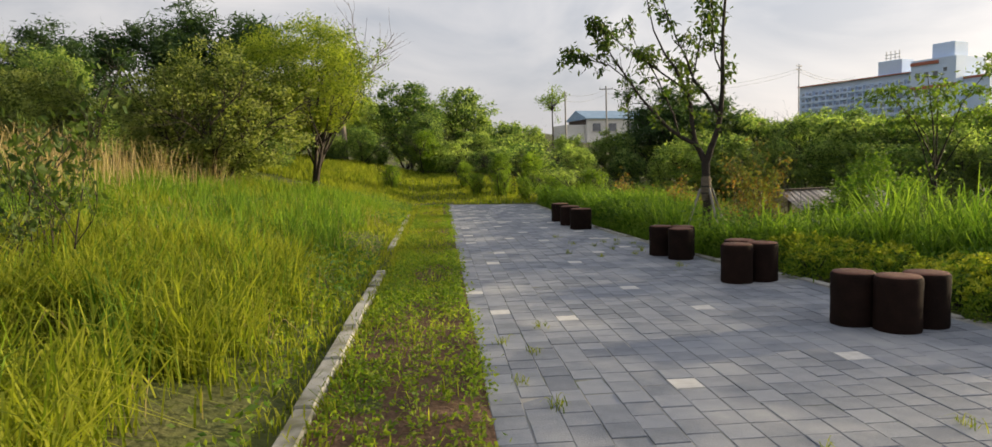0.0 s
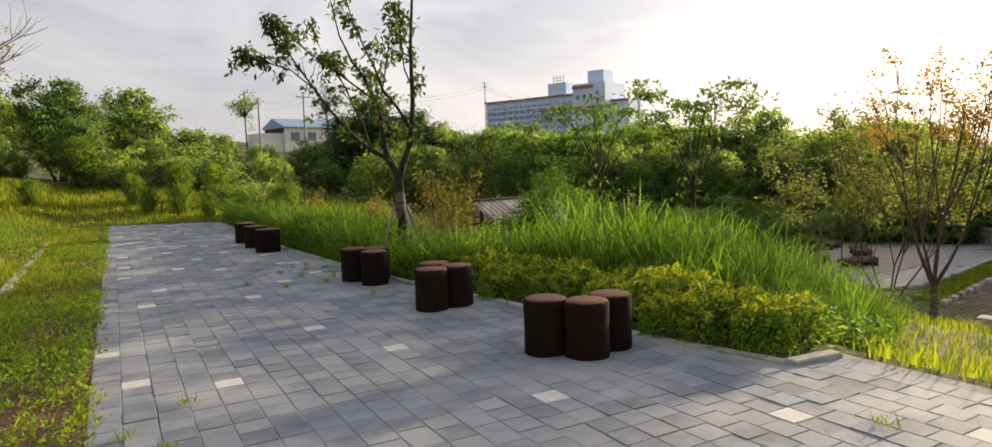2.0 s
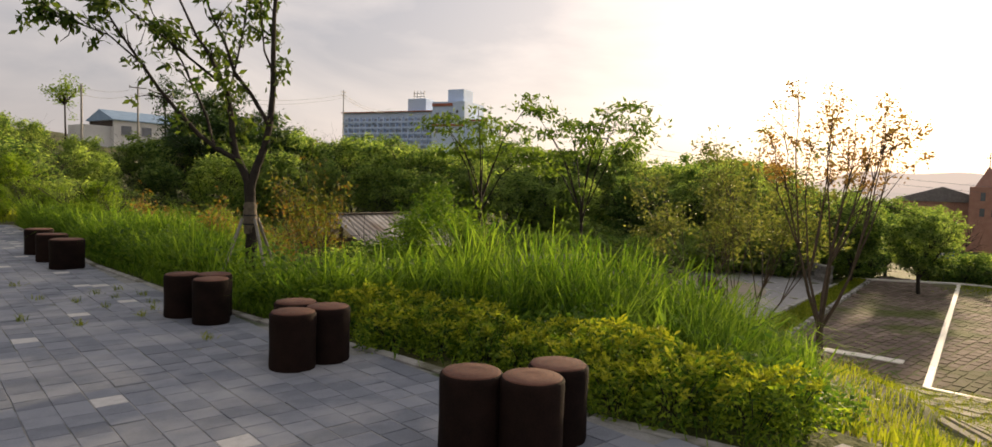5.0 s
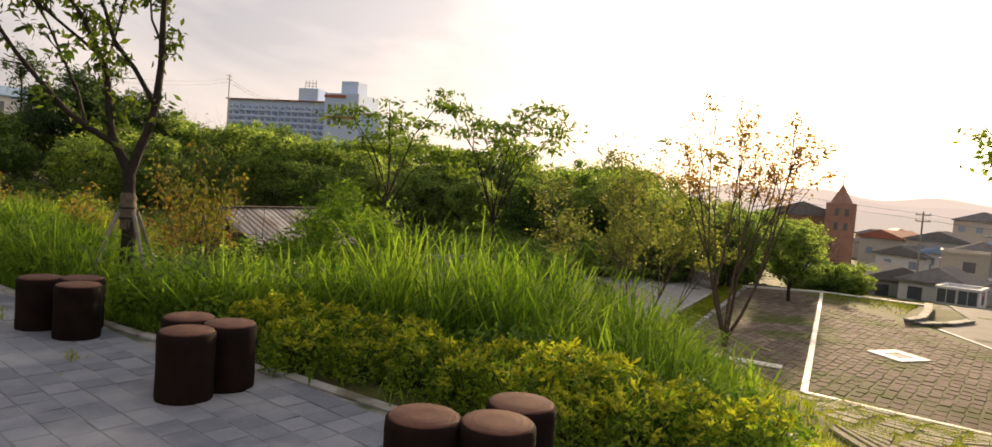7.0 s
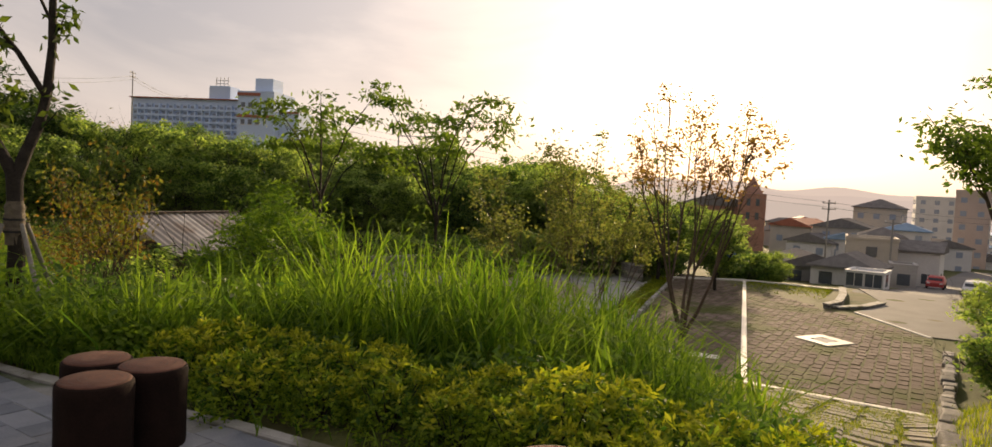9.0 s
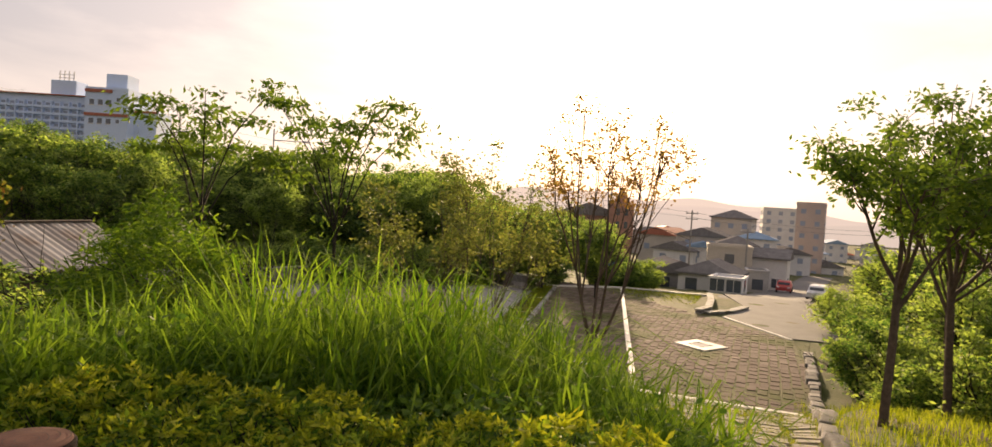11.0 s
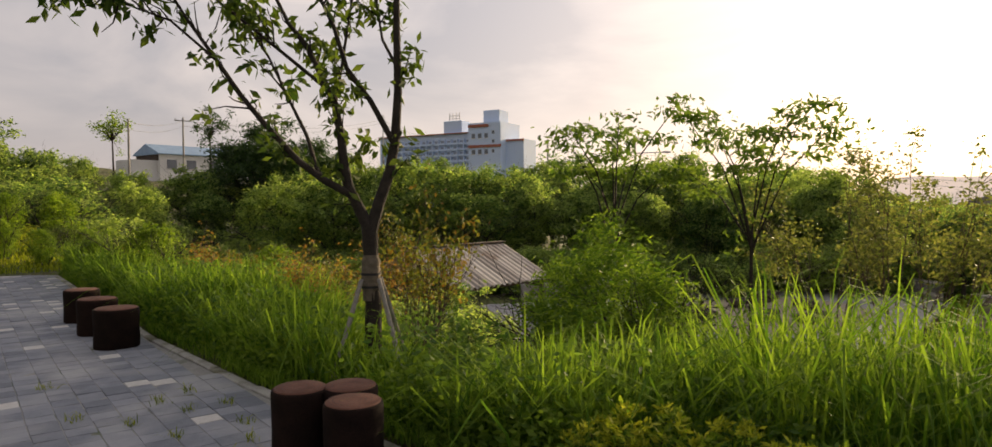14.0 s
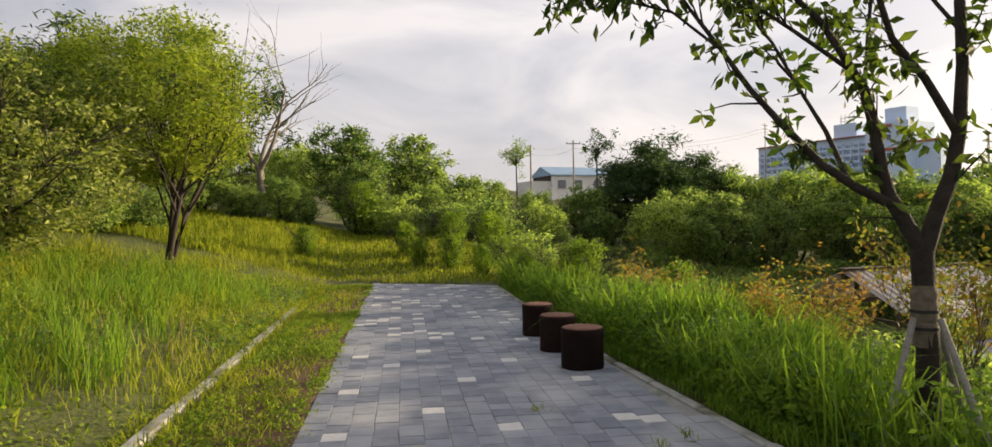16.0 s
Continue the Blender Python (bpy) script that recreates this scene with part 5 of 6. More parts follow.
# grass verge between court and plaza, with a broken row of pale stones along it
def verge():
    rng = np.random.default_rng(14)
    n = 9000
    k = rng.uniform(0, 1, n)
    x = 26 + 21 * k
    y = 13.15 + 4.4 * k + rng.uniform(0.1, 1.15, n)
    tagged(new("verge_grass", blade_mesh("verge_grass", np.stack([x, y, np.full(n, LOW + 0.02)], 1), 0.16, 0.03, M_MEADOW, rng, 0.8)), "short grass verge between court and plaza", "grass", kind="stuff")
    x = 45 + rng.uniform(0, 6.5, 7000)
    y = 7.9 + rng.uniform(0, 1, 7000) ** 1.4 * 9
    keep = (x > 50.2 - rng.exponential(1.6, 7000)) & (y < 13.2 - (x - 50.4) * 0.1)
    tagged(new("court_moss_grass", blade_mesh("court_moss_grass", np.stack([x, y, np.full(7000, LOW + 0.02)], 1)[keep], 0.07, 0.05, M_MEADOW, rng, 0.9)), "low grass spreading over the setts at the court's end", "grass", kind="stuff")
    bm = bevelled(boxes((-0.32, -0.11, -0.1, 0.32, 0.11, 0.13)), 0.025)
    me = bpy.data.meshes.new("verge_stone")
    bm.to_mesh(me)
    bm.free()
    me.materials.append(M_KERB)
    for i in range(22):
        ob = tagged(new("verge_stone", me), "short pale kerb stone in a spaced row along the verge", "kerb", "spaced stones along the court")
        ob.matrix_basis = pose(26.2 + i * 0.96, 13.1 + i * 0.2, LOW + 0.02, 0, 0, 11.8 + rng.normal(0, 2))


verge()


def diamond():
    ob = thing("drain_slab", "pale diamond-shaped slab with a dark centre in the court", "slab", at=pose(31.7, 6.33, LOW + 0.03, 0, 0, 12))
    bm = bmesh.new()
    for r0, r1, z in ((0.62, 1.25, 0.03),):
        o = [bm.verts.new((r1 * c, r1 * 0.9 * s, z)) for c, s in ((1, 0), (0, 1), (-1, 0), (0, -1))]
        i = [bm.verts.new((r0 * c, r0 * 0.9 * s, z)) for c, s in ((1, 0), (0, 1), (-1, 0), (0, -1))]
        lo = [bm.verts.new((r1 * c, r1 * 0.9 * s, -0.1)) for c, s in ((1, 0), (0, 1), (-1, 0), (0, -1))]
        for k in range(4):
            bm.faces.new((o[k], o[(k + 1) % 4], i[(k + 1) % 4], i[k]))
            bm.faces.new((lo[k], lo[(k + 1) % 4], o[(k + 1) % 4], o[k]))
    part("border", bm, M_LINE, ob)
    part("cover", boxes((-0.42, -0.38, -0.1, 0.42, 0.38, 0.02)), M_GREYR, ob)


diamond()


# low curved wall at the road end of the court
def wall_run(name, pts, z0, z1, w, label, cap=True):
    ob = tagged(new(name), label, "wall", kind="structure")
    rng = random.Random(7)
    bm = bevelled(boxes((-0.5, -0.5, -0.5, 0.5, 0.5, 0.5)), 0.05)
    block = bpy.data.meshes.new("wall_stone")
    bm.to_mesh(block)
    bm.free()
    block.materials.append(M_STONE)
    for a, b in zip(pts, pts[1:]):
        a, b = Vector(a), Vector(b)
        d = b - a
        u = d.normalized()
        n = Vector((-u.y, u.x))
        cp = bmesh.new()
        m = pose(a.x, a.y, 0, 0, 0, math.degrees(math.atan2(d.y, d.x)))
        z = z0
        while z < z1 - 0.05:
            h = min(rng.uniform(0.2, 0.3), z1 - z)
            x = -rng.uniform(0, 0.2)
            while x < d.length:
                L = rng.uniform(0.35, 0.75)
                u0, u1 = max(x, 0) + 0.01, min(x + L, d.length) - 0.01
                if u1 - u0 > 0.06:
                    st = part("wall_stone", block, None, ob)
                    st.matrix_basis = m @ Matrix.Translation(((u0 + u1) / 2, rng.uniform(-0.02, 0.02), z + h / 2)) @ Matrix.Diagonal((u1 - u0, w, h - 0.015, 1))
                x += L
            z += h
        if cap:
            box(cp, 0, -w / 2 - 0.04, z1, d.length, w / 2 + 0.04, z1 + 0.07, m)
            part("coping", cp, M_KERB, ob)
    return ob


wall_run("wall_1", [(41.7, 7.35), (43.5, 6.9), (47, 7.0), (51.2, 7.4)], -4.6, -3.72, 0.35, "low curved stone wall with a pale coping by the road")
PLAZA = [(23.5, 17), (29.0, 15.4), (42.6, 17.9), (46, 21), (44, 26), (39, 29.5), (31, 31), (24, 34), (17, 33), (12, 26), (15, 21)]
pour("plaza", PLAZA, LOW + 0.02, M_PLAZA, "grey paved plaza on the lower level", "paving")
stone_field("plaza_tiles", "small pale tiles scattered through the plaza paving", "paving", 13, 45, 16, 33, 1.3, 1.1, M_WHITE, lambda x, y: 16.8 < y < 30 and 15.5 < x < 43 and y > 16.2 + (x - 26) * 0.19, lambda x, y: LOW + 0.02, 0.9, 5, 0.1, 0.006)
pour("sand_circle", [(32.5 + 6.2 * math.cos(a), 22.5 + 4.4 * math.sin(a)) for a in np.linspace(0, 2 * np.pi, 40)[:-1]], LOW + 0.05, M_SAND, "oval of packed sand in the plaza", "sand")
strip_box("plaza_kerb", (29.0, 15.3), (42.6, 17.8), 0.25, LOW, LOW + 0.14, M_KERB, "pale granite kerb round the plaza", "kerb")
strip_box("plaza_kerb", (23.5, 16.9), (29.0, 15.3), 0.25, LOW, LOW + 0.14, M_KERB, "pale granite kerb round the plaza", "kerb")
wall_run("wall_3", [(41.9, 6.9), (44.0, 5.6), (46.5, 4.9)], -4.8, -3.85, 0.4, "low dark stone wall stepping down to the lane")
pour("lane_mouth", [(36.6, 2.6), (41.6, 6.0), (46.5, 4.7), (54, 6.6), (54, 0.6), (45, -1.2), (37, -0.4)], LOW + 0.015, M_ROAD, "grey asphalt where the lane meets the court", "road")
wall_run("wall_2", [(43.6, 18.6), (45.6, 21.2), (44.6, 25.6), (40, 29.2), (33, 31.0), (26, 33.5)], LOW, LOW + 0.95, 0.45, "curved grey stone retaining wall round the plaza")


def log_bench(x, y, turn, n=4):
    ob = thing("log_pile_bench", "low bench of dark stacked timbers in the sand", "bench", "timber benches in the sand", pose(x, y, LOW + 0.05, 0, 0, turn))
    rng = random.Random(int(x * 10))
    for i in range(n):
        part("timber", bevelled(boxes((-1.0 + rng.uniform(-0.2, 0.2), -0.32 + 0.22 * i, 0.22, 1.0 + rng.uniform(-0.2, 0.3), -0.13 + 0.22 * i, 0.40)), 0.02), M_TIMBER, ob)
    for s in (-0.7, 0.6):
        part("bearer", bevelled(boxes((s, -0.35, 0, s + 0.2, 0.55, 0.215)), 0.02), M_TIMBER, ob)


for x, y, a in ((30.5, 21.5, 10), (33.5, 24.2, -25), (35.5, 22.0, 40), (31.8, 19.8, -8), (36.8, 24.8, 15), (29.0, 24.0, 70)):
    log_bench(x, y, a)


# open shelter with a corrugated sheet roof
def shelter():
    base, L, D, zr, ze = -2.92, 4.1, 2.05, 0.32, -0.67
    ob = thing("shelter", "open timber shelter with a weathered corrugated sheet roof", "shelter", at=pose(11.3, 21.6, 0, 0, 0, 9.4))
    n_sheet, pitch = 6, L / 6
    for sgn in (-1, 1):
        for c in range(n_sheet):
            xs = np.linspace(0, pitch + 0.03, 13) - 0.03 + c * pitch
            co, q = [], []
            for i, x in enumerate(xs):
                w = 0.026 * (1 if (i // 2) % 2 else -1) + 0.005 * (c % 2)
                for k in (0, 0.5, 1):
                    co.append((x, sgn * (0.02 + (D + 0.03 * ((c * 3) % 2)) * k), zr + (ze - zr) * k + w))
            for i in range(len(xs) - 1):
                for k in (0, 1):
                    a = i * 3 + k
                    q.append((a, a + 1, a + 4, a + 3) if sgn > 0 else (a, a + 3, a + 4, a + 1))
            r = part("roof_sheet", quads_mesh("roof_sheet", np.array(co), q, M_TIN), None, ob)
            so = r.modifiers.new("thickness", "SOLIDIFY")
            so.thickness = 0.01
    part("ridge_cap", bevelled(boxes((-0.05, -0.12, zr + 0.03, L + 0.05, 0.12, zr + 0.075)), 0.015), M_TIMBER, ob, "dark ridge board")
    for x in (0.45, L - 0.3):
        for y in (-D + 0.2, D - 0.2):
            part("post", bevelled(boxes((x - 0.06, y - 0.06, base - 0.3, x + 0.06, y + 0.06, ze + 0.02)), 0.012), M_TIMBER, ob)
    for y in (-D + 0.2, D - 0.2):
        part("beam", bevelled(boxes((0.0, y - 0.05, ze - 0.10, L, y + 0.05, ze + 0.03)), 0.012), M_TIMBER, ob)
    part("beam", bevelled(boxes((0.0, -0.05, zr - 0.20, L, 0.05, zr - 0.06)), 0.012), M_TIMBER, ob)
    for x in (0.45, L - 0.3):
        part("tie_beam", bevelled(boxes((x - 0.045, -D + 0.1, ze - 0.23, x + 0.045, D - 0.1, ze - 0.105)), 0.01), M_TIMBER, ob)
        part("king_post", boxes((x - 0.045, -0.045, ze - 0.1, x + 0.045, 0.045, zr - 0.21)), M_TIMBER, ob)


shelter()


# paved slope round the shelter, with pale tiles and a row of boulders behind
def shelter_court():
    ob = tagged(new("shelter_paving", sheet("shelter_paving", np.linspace(10.6, 22, 20), np.linspace(16.5, 31, 24), M_PLAZA, lambda x, y: land(x, y) + 0.04)), "grey paving sloping round the open shelter", "paving", kind="structure")
    so = ob.modifiers.new("depth", "SOLIDIFY")
    so.thickness = 0.2
    stone_field("slope_tiles", "small pale tiles in the paving round the shelter", "paving", 10.8, 21.8, 16.8, 30.5, 1.15, 0.95, M_WHITE, lambda x, y: True, lambda x, y: float(land(x, y)) + 0.04, 0.75, 6, 0.1, 0.008)
    rng = random.Random(12)
    for i in range(13):
        x = 12.6 + i * 0.72 + rng.uniform(-0.15, 0.15)
        y = 24.6 - i * 0.10 + rng.uniform(-0.3, 0.3)
        bm = bmesh.new()
        bmesh.ops.create_icosphere(bm, subdivisions=2, radius=0.5)
        for v in bm.verts:
            v.co *= rng.uniform(0.82, 1.12)
            v.co = Vector((v.co.x * 0.95, v.co.y * 0.8, max(min(v.co.z, 0.36), -0.3) * 0.95))
        st = tagged(part("boulder", bm, M_BOULDER), "rough grey boulder beside the shelter", "stone", "boulders behind the shelter")
        st.matrix_basis = pose(x, y, float(land(x, y)) + 0.28, 0, 0, rng.uniform(0, 360)) @ Matrix.Diagonal((rng.uniform(0.8, 1.2),) * 3 + (1,))


shelter_court()


# rope fence beyond the stools
def rope_fence():
    ob = thing("rope_fence", "dark timber posts linked by sagging ropes beside the footbridge", "fence")
    pts = [(6.4, 24.5), (7.7, 24.2), (9.0, 23.9), (10.3, 23.6), (11.6, 23.3)]
    for x, y in pts:
        z = -1.2
        part("post", bevelled(boxes((x - 0.07, y - 0.07, z - 1.5, x + 0.07, y + 0.07, z + 1.0)), 0.015), M_TIMBER, ob)
    for (x0, y0), (x1, y1) in zip(pts, pts[1:]):
        for h in (0.85, 0.5):
            k = np.linspace(0, 1, 7)
            p = [(x0 + (x1 - x0) * t, y0 + (y1 - y0) * t, -1.2 + h - 0.5 * t * (1 - t)) for t in k]
            part("rope", tube_mesh("rope", [(p, [0.018] * 7)], M_TIMBER, 5), None, ob)
    d = thing("footbridge", "dark timber deck leading over the bank", "bridge", at=pose(6.2, 24.9, -1.3, 0, 0, -13))
    for i in range(28):
        part("deck_plank", boxes((i * 0.2, 0, 0, i * 0.2 + 0.18, 1.6, 0.05)), M_TIMBER, d)
    for y in (0.1, 1.4):
        part("girder", boxes((0, y, -0.25, 5.6, y + 0.12, -0.003)), M_TIMBER, d)


rope_fence()


# ---------------------------------------------------------------- the town
def gable(bm, x0, x1, y0, y1, z, h, over=0.4, thick=0.18, hip=0.0):
    ym = (y0 + y1) / 2
    a, b = x0 - over, x1 + over
    lo, hi = y0 - over, y1 + over
    v = [bm.verts.new(p) for p in ((a, lo, z), (b, lo, z), (b, hi, z), (a, hi, z), (a + hip, ym, z + h), (b - hip, ym, z + h))]
    w = [bm.verts.new((p.co.x, p.co.y, p.co.z + thick)) for p in v]
    for f in ((0, 1, 5, 4), (2, 3, 4, 5), (1, 2, 5), (3, 0, 4)):
        bm.faces.new([w[i] for i in f])
    bm.faces.new([v[i] for i in (3, 2, 1, 0)])
    for i, j in ((0, 1), (1, 2), (2, 3), (3, 0)):
        bm.faces.new((v[i], v[j], w[j], w[i]))
    return bm


def house(name, label, x, y, z, turn, w, d, h, wall, roof=None, rh=1.6, hip=0.0, floors=1, cols=3, parapet=0.0, group="houses of the town"):
    # far houses get the paler glass in place of haze
    glass = M_WINDOW if x < 120 else M_PALEGLASS
    ob = thing(name, label, "house", group, pose(x, y, z, 0, 0, turn))
    part("wall", boxes((-w / 2, -d / 2, -3, w / 2, d / 2, h)), wall, ob)
    if roof is not None:
        part("roof", gable(bmesh.new(), -w / 2, w / 2, -d / 2, d / 2, h, rh, hip=hip), roof, ob)
    if parapet:
        part("parapet", boxes((-w / 2 - 0.1, -d / 2 - 0.1, h, w / 2 + 0.1, -d / 2 + 0.2, h + parapet), (-w / 2 - 0.1, d / 2 - 0.2, h, w / 2 + 0.1, d / 2 + 0.1, h + parapet),
                               (-w / 2 - 0.1, -d / 2 + 0.2, h, -w / 2 + 0.2, d / 2 - 0.2, h + parapet), (w / 2 - 0.2, -d / 2 + 0.2, h, w / 2 + 0.1, d / 2 - 0.2, h + parapet)), wall, ob)
    for f in range(floors):
        zf = h / floors * f
        for c in range(cols):
            cx = -w / 2 + w * (c + 0.5) / cols
            for side in (-1, 1):
                win = part("window", boxes((cx - 0.65, side * d / 2 - 0.04, zf + 0.95, cx + 0.65, side * d / 2 + 0.04, zf + 2.15)), glass, ob)
                part("frame", boxes((cx - 0.72, side * d / 2 - 0.06, zf + 0.88, cx + 0.72, side * d / 2 + 0.06, zf + 0.95), (cx - 0.72, side * d / 2 - 0.06, zf + 2.15, cx + 0.72, side * d / 2 + 0.06, zf + 2.22), (cx - 0.03, side * d / 2 - 0.06, zf + 0.95, cx + 0.03, side * d / 2 + 0.06, zf + 2.15)), M_PLASTER, win)
        for c in range(max(1, cols - 1)):
            cy = -d / 2 + d * (c + 0.5) / max(1, cols - 1)
            part("window", boxes((-w / 2 - 0.04, cy - 0.6, zf + 0.95, -w / 2 + 0.04, cy + 0.6, zf + 2.15)), glass, ob)
    return ob


def town():
    g = lambda x, y: float(land(x, y))
    house("house", "low grey-roofed house below the court", 83, 14.0, -7.4, 20, 8, 6.5, 2.6, M_GREYR, M_DARKROOF, 1.3, 0.0)
    house("house", "low house with a dark tiled roof", 78, 9.0, -6.9, -8, 7, 5.6, 2.6, M_PLASTER, M_DARKROOF, 1.35, 1.2)
    house("shed", "long pale shed with a flat white roof edge", 71, 7.0, -6.2, 85, 3, 4.4, 2.1, M_PLASTER, None, parapet=0.22, cols=2)
    house("shed", "low grey shed with a flat pale roof edge", 86.5, 4.6, -7.2, 5, 4, 2.4, 3.0, M_GREYR, None, parapet=0.2, cols=1)
    house("house", "cream flat-roofed house behind the tiled one", 98, 8.4, -8, 5, 7, 5.6, 5.9, M_CREAM, None, parapet=0.35, floors=2, cols=2)
    house("house", "grey house with a dark hipped roof", 112, 7.9, -8.6, 4, 8, 5.4, 6.4, M_GREYR, M_DARKROOF, 1.3, 2.0, 2, 2)
    house("house", "white house with a grey gabled roof by the road", 101, 2.9, -8, 84, 4.4, 6, 4.7, M_PLASTER, M_DARKROOF, 1.2, 0.0, 1, 2)
    house("house", "low pale house with a blue metal roof", 132, 14.6, -9.3, 10, 9, 5.6, 5.6, M_PLASTER, M_BLUEROOF, 1.0, 0.0, 2, 3)
    house("house", "pale house with a red metal roof", 151, 23.5, -10.5, -15, 12, 8, 8.0, M_CREAM, M_REDROOF, 1.5, 0, 2, 3)
    house("apartment_block", "four-storey pale block with a dark pitched attic", 175, 11, -11.2, -5, 11, 9.2, 13.2, M_CREAM, M_DARKROOF, 1.9, 3.0, 4, 4)
    # white plaster on a grey block: its paleness stands in for haze
    house("apartment_block", "tall block beyond the road, its walls paled for haze", 232, 0.1, -12, 4, 12, 10, 17.5, M_PLASTER, None, parapet=0.8, floors=7, cols=4)
    house("apartment_block", "tall brown block beyond the road", 192, -6.9, -12, -6, 9, 6.6, 18.5, M_FARBROWN, None, parapet=0.8, floors=6, cols=3)
    rng = random.Random(4)
    for _ in range(46):
        x = rng.uniform(130, 420)
        y = 18 + (x - 130) * rng.uniform(-0.45, 0.42)
        if abs(y - 42) < 16 and 165 < x < 225:
            continue
        fl = rng.choice((1, 1, 2, 2, 3))
        roof = rng.choice((M_DARKROOF, M_REDROOF, None, M_BLUEROOF, M_DARKROOF))
        house("house", "small town house half lost in the haze", x, y, g(x, y) - 1.0, rng.uniform(-30, 30), rng.uniform(8, 14), rng.uniform(7, 10), 2.9 * fl, rng.choice((M_CREAM, M_PLASTER, M_GREYR)), roof, 1.5, rng.choice((0, 2)), fl, 3, 0.5 if roof is None else 0)
    # brick church with a pointed spire and cross
    c = thing("church", "red brick church tower with a pointed spire and cross", "church", at=pose(192, 43, -11, 0, 0, 12))
    part("nave", boxes((-5, -2.2, -2, 14, 18, 11.5)), M_BRICK, c)
    part("roof", gable(bmesh.new(), -5, 14, -2.2, 18, 11.5, 3.4), M_DARKROOF, c)
    part("tower", bevelled(boxes((-9.5, -4.2, -2, -2.7, 2.6, 15.2)), 0.15), M_BRICK, c)
    bm = bmesh.new()
    r = [bm.verts.new(p) for p in ((-8.6, -3.3, 15.2), (-3.6, -3.3, 15.2), (-3.6, 1.7, 15.2), (-8.6, 1.7, 15.2))]
    tip = bm.verts.new((-6.1, -0.8, 20.0))
    for i in range(4):
        bm.faces.new((r[i], r[(i + 1) % 4], tip))
    part("spire", bm, M_BRICK, c)
    part("cross", boxes((-6.2, -0.9, 19.6, -6.0, -0.7, 23.0), (-6.16, -1.6, 21.7, -6.04, 0.0, 21.9)), M_POLE, c)
    for zz in (8.5, 12.0):
        for yy in (-2.6, -0.4):
            part("window", boxes((-9.56, yy, zz, -9.44, yy + 0.9, zz + 1.8)), M_WINDOW, c)


town()


# the long pale blue apartment house on the hill
def apartment():
    ob = thing("apartment_building", "long pale blue apartment house with white balconies and red roof trim", "apartment building", at=pose(214.2, 307.3, 0, 0, 0, -68))
    z0, fl, n = 14.0, 3.1, 7
    top = z0 + fl * n + 2.5
    part("wall", boxes((-44, -7, z0 - 26, 18, 7, top + 0.2)), M_APT, ob)
    part("end_block", boxes((18, -12, z0 - 26, 37, 9, top + 4.5)), M_APT, ob, "taller pale blue end block")
    part("annex", boxes((37, -6, z0 - 26, 47, 8, top - 4.2)), M_APT, ob)
    part("stair_tower", bevelled(boxes((23.5, -6, top + 4.5, 33, 4, top + 11.5)), 0.2), M_APT, ob)
    t2 = part("lift_tower", bevelled(boxes((-2, -5, top + 0.2, 9.5, 4, top + 7.5)), 0.2), M_APT, ob)
    part("antenna_frame", boxes(*[(x, -3, top + 7.5, x + 0.35, -2.7, top + 12.0) for x in (0.5, 2.6, 4.7, 6.8)], (0.2, -3.3, top + 10.2, 7.5, -3.0, top + 10.5), (0.2, -3.3, top + 8.7, 7.5, -3.0, top + 9.0)), M_PLASTER, t2)
    part("roof_trim", boxes((18, -12.5, top + 2.2, 30, -12.0, top + 3.6)), M_REDROOF, ob, "dark red roof trim")
    part("roof_trim", boxes((18, -12.5, top - 8.2, 37.3, -12.0, top - 6.9)), M_REDROOF, ob, "dark red roof trim")
    part("roof_trim", boxes((-44.3, -8.6, top + 0.2, 18, -7.0, top + 0.65)), M_REDROOF, ob, "dark red roof trim")
    part("roof_trim", boxes((37, -6.6, top - 5.2, 47.3, -6.0, top - 4.2)), M_REDROOF, ob, "dark red roof trim")
    for f in range(n + 1):
        z = z0 + fl * f
        if z + fl > top + 0.3:
            break
        for k in range(15):
            x = -43 + 4.0 * k
            bal = part("balcony", boxes((x, -8.4, z, x + 3.5, -7.0, z + 1.05)), M_APT, ob)
            part("pane", boxes((x + 0.5, -7.08, z + 1.2, x + 3.0, -6.9, z + 2.35)), M_PALEGLASS, bal)
            part("rib", boxes((x + 3.5, -8.6, z, x + 3.95, -7.0, z + fl)), M_APT, bal)
    for z in (top - 3.3, top - 11.5):
        for x in (20, 23.8, 27.6):
            win = part("window", boxes((x, -12.12, z, x + 2.0, -11.9, z + 2.3)), M_WINDOW, ob)
            part("frame", boxes((x - 0.2, -12.2, z - 0.3, x + 2.2, -11.95, z)), M_PLASTER, win)
    for z in (top - 1.5, top - 6.0, top - 11):
        part("window", boxes((32, -12.12, z, 33.4, -11.9, z + 1.6)), M_WINDOW, ob)


apartment()


def hill_house():
    ob = thing("house", "white house with a blue metal roof among the trees", "house", at=pose(36.6, 143.0, 0, 0, 0, 14))
    part("wall", boxes((-7.5, -4, 2, 8.0, 5, 10.7)), M_PLASTER, ob)
    part("annex", boxes((-12.0, -3, 2, -7.5, 3, 9.6)), M_PLASTER, ob)
    part("roof", gable(bmesh.new(), -7.5, 8.0, -4, 5, 10.7, 1.9), M_BLUEROOF, ob)
    for x in (-6.2, -2.5, 2.0, 5.5):
        win = part("window", boxes((x, -4.06, 8.2, x + 1.8, -3.94, 9.8)), M_WINDOW, ob)
        part("frame", boxes((x - 0.15, -4.1, 8.05, x + 1.95, -3.97, 8.2)), M_GREYR, win)
    part("gable_cladding", boxes((-7.56, -3.6, 9.6, -7.5, 4.6, 10.65)), M_TIMBER, ob)


hill_house()


